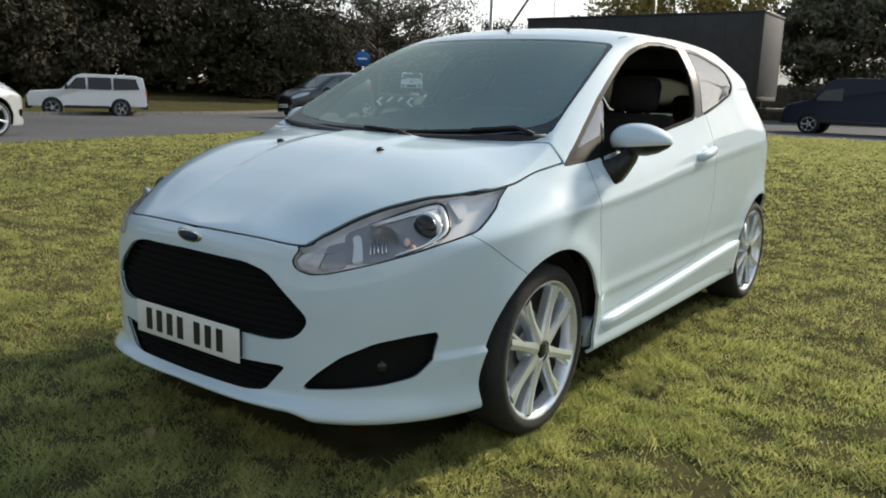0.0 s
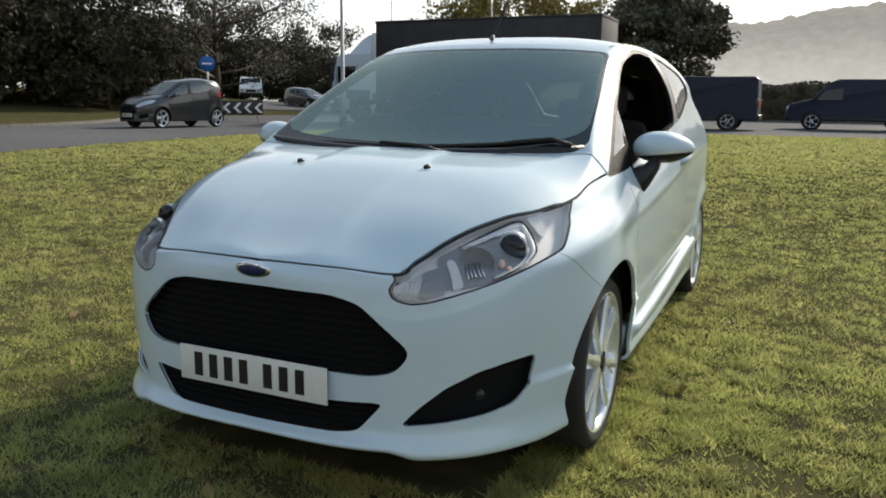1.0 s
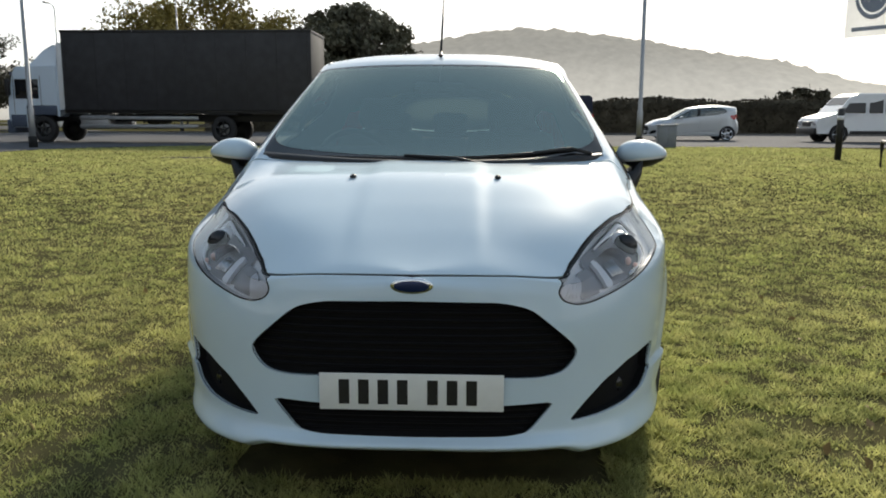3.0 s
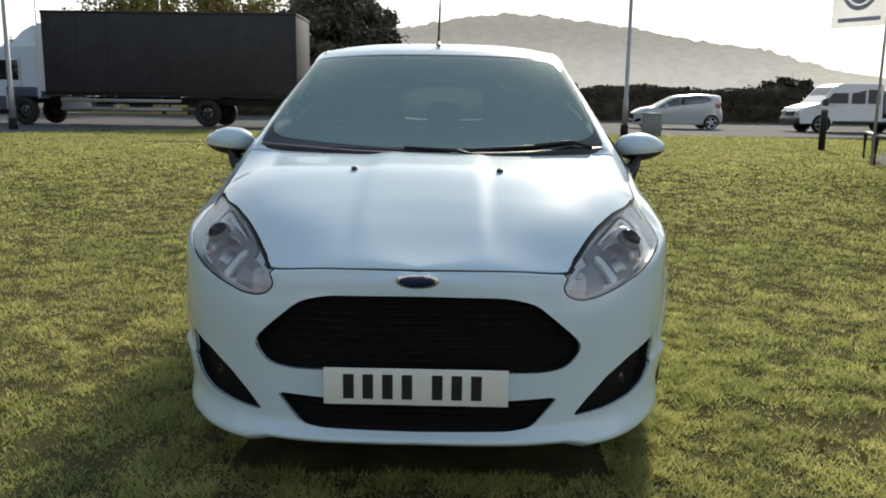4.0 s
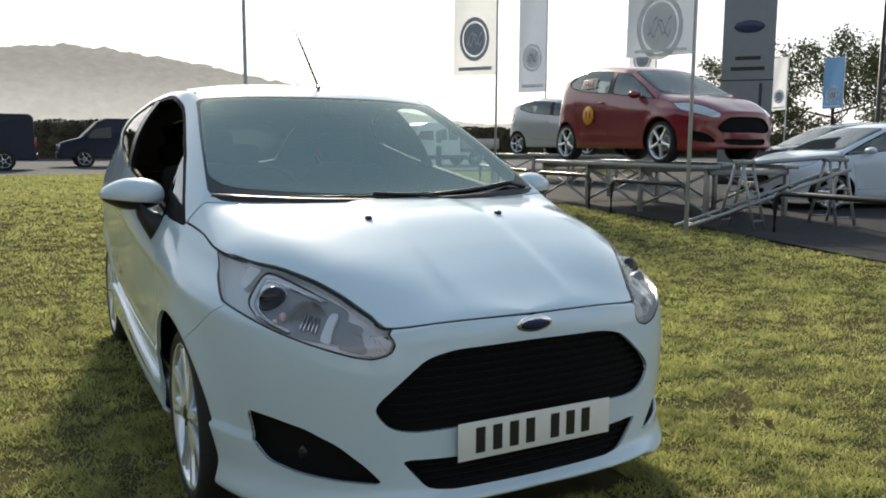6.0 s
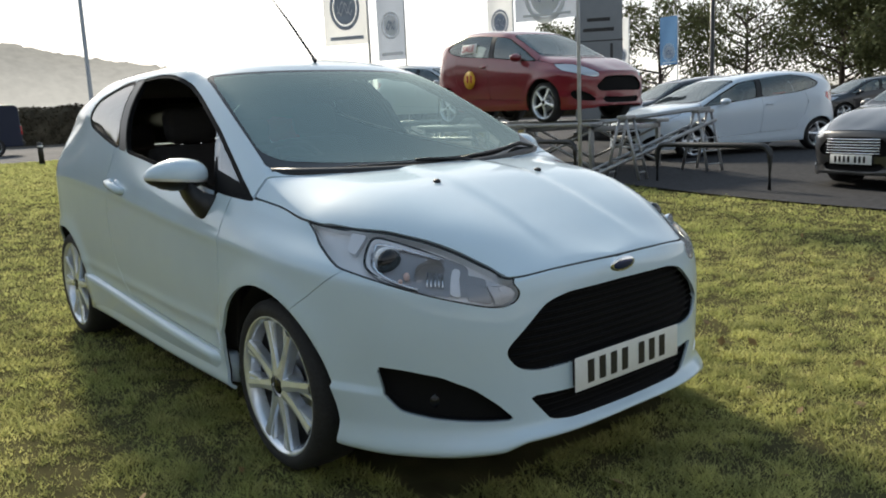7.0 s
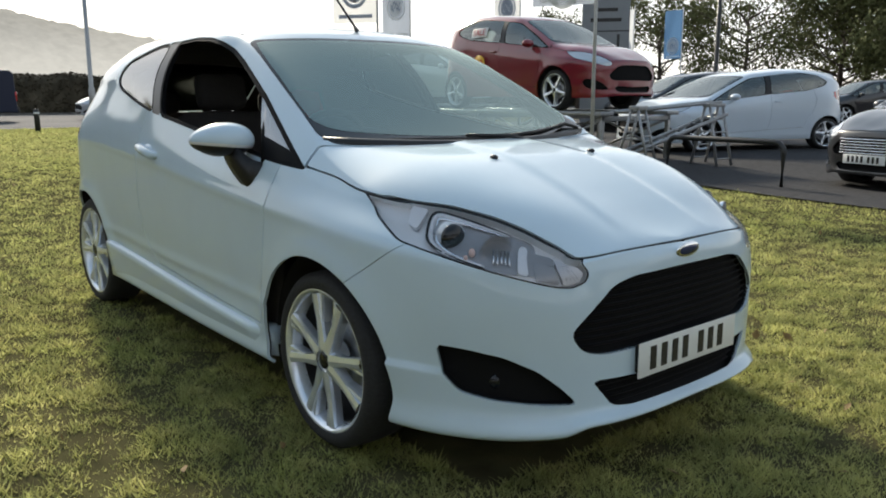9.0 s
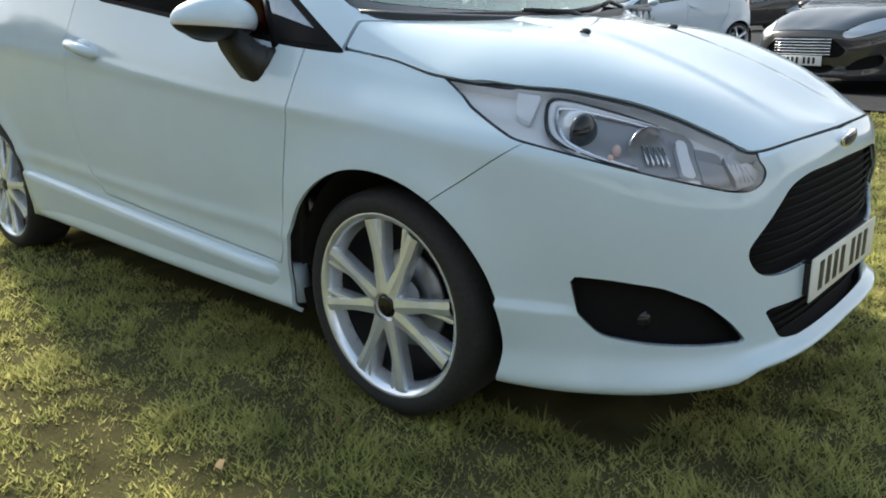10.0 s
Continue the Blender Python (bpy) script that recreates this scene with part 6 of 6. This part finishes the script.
def loading_ramp(a, b):
    """A ladder-like steel loading ramp, its upper end propped."""
    r = tagged(new("loading_ramp"), "grey steel loading ramp propped on the trestles", "ramp", "loading ramps")
    a, b = Vector(a), Vector(b)
    d = (b - a).normalized()
    n = d.cross(Vector((0, 0, 1))).normalized() * .13
    for k in (-1, 1):
        part("side_rail", tube([n * k, b - a + n * k], .026, 6), STEEL, r)
    for k in range(8):
        p = (b - a) * ((k + .5) / 8)
        part("rung", tube([p - n, p + n], .013, 6), STEEL, r)
    r.matrix_basis = Matrix.Translation(a)


loading_ramp((6.1, 4.75, ground_z(6.1, 4.75) + .06), (8.3, 4.1, ground_z(8.3, 4.1) + .74))
loading_ramp((8.35, 4.2, ground_z(8.3, 4.1) + .91), (7.0, 4.98, ground_z(7.0, 4.98) + .78))


def banner(x, y, wide, low, high, mat, pole_high, emblem, side=-1, turn=0, label="white banner flag with a dark oval emblem", wave=.05):
    """A flag on its own pole: cloth with folds, an oval emblem and plain bars."""
    flag = tagged(new("banner_flag"), label, "flag", "dealer flags")
    part("flag_pole", tube([(0, 0, 0), (0, 0, pole_high)], [.026, .018], 10), POLE_GREY, flag)
    cloth = bmesh.new()
    n, m = 14, 22
    f = lambda u, v: (side * wide * u, wave * math.sin(u * 5 + v * 4) * u, low + (high - low) * v - .04 * u)
    g = [[cloth.verts.new(f(i / n, j / m)) for j in range(m + 1)] for i in range(n + 1)]
    for i in range(n):
        for j in range(m):
            cloth.faces.new((g[i][j], g[i + 1][j], g[i + 1][j + 1], g[i][j + 1]))
    c = part("cloth", cloth, mat, flag)
    for face in (-.009, .009):
        cu, cv, ru, rv = .52, .26, .34, .34 * wide / (high - low) * 1.45
        at = lambda k, a: Vector(f(cu + ru * k * math.cos(a), cv + rv * k * math.sin(a))) + Vector((0, face, 0))
        for kind, steps in (("emblem_ring", (.82, .91, 1.0)), ("emblem", (.02, .25, .5, .74))):
            em = bmesh.new()
            rings = [[em.verts.new(at(k, a)) for a in np.linspace(0, 2 * math.pi, 33)[:-1]] for k in steps]
            for r0, r1 in zip(rings, rings[1:]):
                for i in range(32):
                    em.faces.new((r0[i], r0[(i + 1) % 32], r1[(i + 1) % 32], r1[i]))
            part(kind, em, emblem, c)
        for k, v in enumerate((.02, -.05)):                  # pale strokes across the oval
            st = bmesh.new()
            line = [(cu + ru * .5 * t, cv + rv * (v + .28 * math.sin(t * 5 + k * 2))) for t in np.linspace(-1, 1, 9)]
            lo = [st.verts.new(Vector(f(u, w - .008)) + Vector((0, face * 1.4, 0))) for u, w in line]
            hi = [st.verts.new(Vector(f(u, w + .008)) + Vector((0, face * 1.4, 0))) for u, w in line]
            for n0 in range(8):
                st.faces.new((lo[n0], lo[n0 + 1], hi[n0 + 1], hi[n0]))
            part("emblem_stroke", st, mat, c)
        ba = bmesh.new()
        quad = [ba.verts.new(Vector(f(u, v)) + Vector((0, face, 0))) for u, v in ((.12, .035), (.88, .035), (.88, .06), (.12, .06))]
        ba.faces.new(quad)
        part("plain_bar", ba, emblem, c)
    flag.matrix_basis = pose(x, y, ground_z(x, y), 0, 0, turn)
    return flag


banner(7.3, 11.1, .86, 2.38, 5.1, FLAG_WHITE, 5.2, NAVY_CLOTH, -1, -35)
banner(13.2, 17.7, .84, 2.62, 6.6, NAVY_CLOTH, 6.7, FLAG_WHITE, -1, -35, "dark blue banner flag with a white emblem")
banner(14.0, 13.8, .70, 2.9, 4.6, FLAG_WHITE, 4.7, NAVY_CLOTH, -1, -45)
banner(5.9, 4.45, .78, 2.18, 3.5, NAVY_CLOTH, 4.4, FLAG_WHITE, -1, -45, "dark blue banner hanging from a thin pole")
banner(21.2, 15.4, .45, 2.2, 3.9, FLAG_WHITE, 4.0, NAVY_CLOTH, -1, -50)
banner(23.5, 15.0, .62, 2.3, 4.0, BLUE_CLOTH, 4.1, FLAG_WHITE, -1, -50, "blue banner flag far off in the car park")


def totem(x, y, turn):
    sign = tagged(new("totem_sign"), "tall grey dealer totem sign with an oval emblem", "sign")
    part("slab", block(-.62, .62, -.14, .14, 0, 5.4, .02), SIGN_GREY, sign)
    part("side_strip", block(.30, .37, -.16, -.135, 0.2, 2.55, .005), DARK_METAL, sign)
    part("base", block(-.7, .7, -.25, .25, 0, .25, .02), DARK_METAL, sign)
    part("emblem", ball((0, -.15, 3.95), .36, (1, .05, .42)), NAVY, sign, "dark oval emblem")
    for z, w in ((3.18, .30), (2.92, .40)):
        part("plain_bar", block(-w, w, -.148, -.138, z - .045, z + .045, 0), DARK_METAL, sign, soft=False)
    part("joint", block(-.625, .625, -.145, .145, 2.62, 2.65, 0), DARK_METAL, sign, soft=False)
    sign.matrix_basis = pose(x, y, ground_z(x, y), 0, 0, turn)


totem(15.2, 11.8, -50)


def bollard(x, y, high, mat, label):
    b = tagged(new("bollard"), label, "bollard", "bollards")
    part("post", tube([(0, 0, -.05), (0, 0, high - .03), (0, 0, high)], [.075, .075, .05], 12), mat, b)
    part("band", tube([(0, 0, high * .78), (0, 0, high * .86)], .079, 12), LAMP_WHITE, b)
    b.matrix_basis = pose(x, y, ground_z(x, y))


bollard(8.6, 16.0, 1.2, DARK_METAL, "black marker post standing on the grass")
bollard(3.6, 22.4, .62, DARK_METAL, "small black and white bollard on the verge")


def cabinet(x, y):
    c = tagged(new("utility_cabinet"), "grey-green utility cabinet on the verge", "cabinet")
    part("body", block(-.42, .42, -.2, .2, 0, .95, .02), SIGN_GREY, c)
    part("lid", block(-.45, .45, -.23, .23, .95, 1.0, .01), SIGN_GREY, c)
    part("door", block(-.38, -.01, -.215, -.195, .1, .88, .005), SIGN_GREY, c)
    part("door", block(.01, .38, -.215, -.195, .1, .88, .005), SIGN_GREY, c)
    c.matrix_basis = pose(x, y, ground_z(x, y)) @ Matrix.Diagonal((.72, .8, .76, 1))


cabinet(6.5, 24.0)


def road_sign(x, y, turn):
    s = tagged(new("road_sign"), "round blue road sign on a grey post", "sign")
    part("post", tube([(0, 0, 0), (0, 0, 2.6)], .04, 8), STEEL, s)
    disc = lathe([(-.01, .0005), (-.01, .30), (.01, .30), (.01, .0005)], 28)
    plate = part("disc", disc, SIGN_BLUE, s)
    plate.matrix_basis = Matrix.Translation((0, -.06, 2.25)) @ pose(0, 0, 0, 0, 0, -90)
    part("arrow", block(-.18, .18, -.085, -.075, 2.22, 2.28, 0), LAMP_WHITE, s, soft=False)
    s.matrix_basis = pose(x, y, ground_z(x, y), 0, 0, turn)


road_sign(-20.0, 21.9, 40)


def chevrons(x, y, turn):
    s = tagged(new("chevron_board"), "black and white chevron board at the roundabout", "sign")
    part("board", block(-1.1, 1.1, -.02, .02, .35, 1.05, .005), DARK_METAL, s)
    for k in range(4):
        bm = bmesh.new()
        cx = -.85 + k * .55
        pts = ((cx + .28, .95), (cx + .02, .70), (cx + .28, .45), (cx + .12, .45), (cx - .14, .70), (cx + .12, .95))
        up = [bm.verts.new((px, -.026, pz)) for px, pz in pts]
        bm.faces.new((up[0], up[1], up[4], up[5]))
        bm.faces.new((up[1], up[2], up[3], up[4]))
        part("chevron", bm, LAMP_WHITE, s, soft=False)
    for px in (-.8, .8):
        part("leg", block(px - .03, px + .03, .02, .07, 0, 1.0, .004), STEEL, s)
    s.matrix_basis = pose(x, y, ground_z(x, y), 0, 0, turn) @ Matrix.Diagonal((.78, .78, .82, 1))


chevrons(-20.5, 24.5, 40)


def earth_patch(x, y, r):
    """A worn spot, lying on the slope of the lawn."""
    m = tagged(new("earth_patch"), "bare dark earth patch in the lawn", "earth")
    m.matrix_basis = pose(x, y, ground_z(x, y))
    bm = bmesh.new()
    rows = []
    for k in (.15, .5, .8, 1.0):
        row = []
        for a in np.linspace(0, 2 * math.pi, 37)[:-1]:
            d = r * k * (1 + .35 * noise.noise(Vector((math.cos(a) * 2 + x, math.sin(a) * 2 + y, k))))
            px, py = d * math.cos(a), d * .55 * math.sin(a)
            row.append(bm.verts.new((px, py, ground_z(x + px, y + py) - ground_z(x, y) + .010 * (1.1 - k) + .001)))
        rows.append(row)
    for r0, r1 in zip(rows, rows[1:]):
        for i in range(36):
            bm.faces.new((r0[i], r0[(i + 1) % 36], r1[(i + 1) % 36], r1[i]))
    bm.faces.new(rows[0])
    part("soil", bm, EARTH, m)


earth_patch(-6.6, 15.6, .75)
earth_patch(-2.6, 7.55, .45)


def leaves():
    rng = np.random.default_rng(12)
    pts = []
    for _ in range(260):
        r, a = .8 + 8 * rng.random(), rng.random() * 6.283
        x, y = r * math.cos(a) + .5, r * math.sin(a)
        if x < 5.6 and not (abs(x) < .85 and -.85 < y < 3.1):
            pts.append((x, y, ground_z(x, y) + .022))
    part("fallen_leaves", leaf_mesh("fallen_leaves", np.array(pts), .012 + .02 * rng.random(len(pts)), rng, LEAF_LITTER), None)
    tagged(bpy.data.objects["fallen_leaves"], "small dry fallen leaves scattered on the lawn", "leaves", kind="stuff")


leaves()
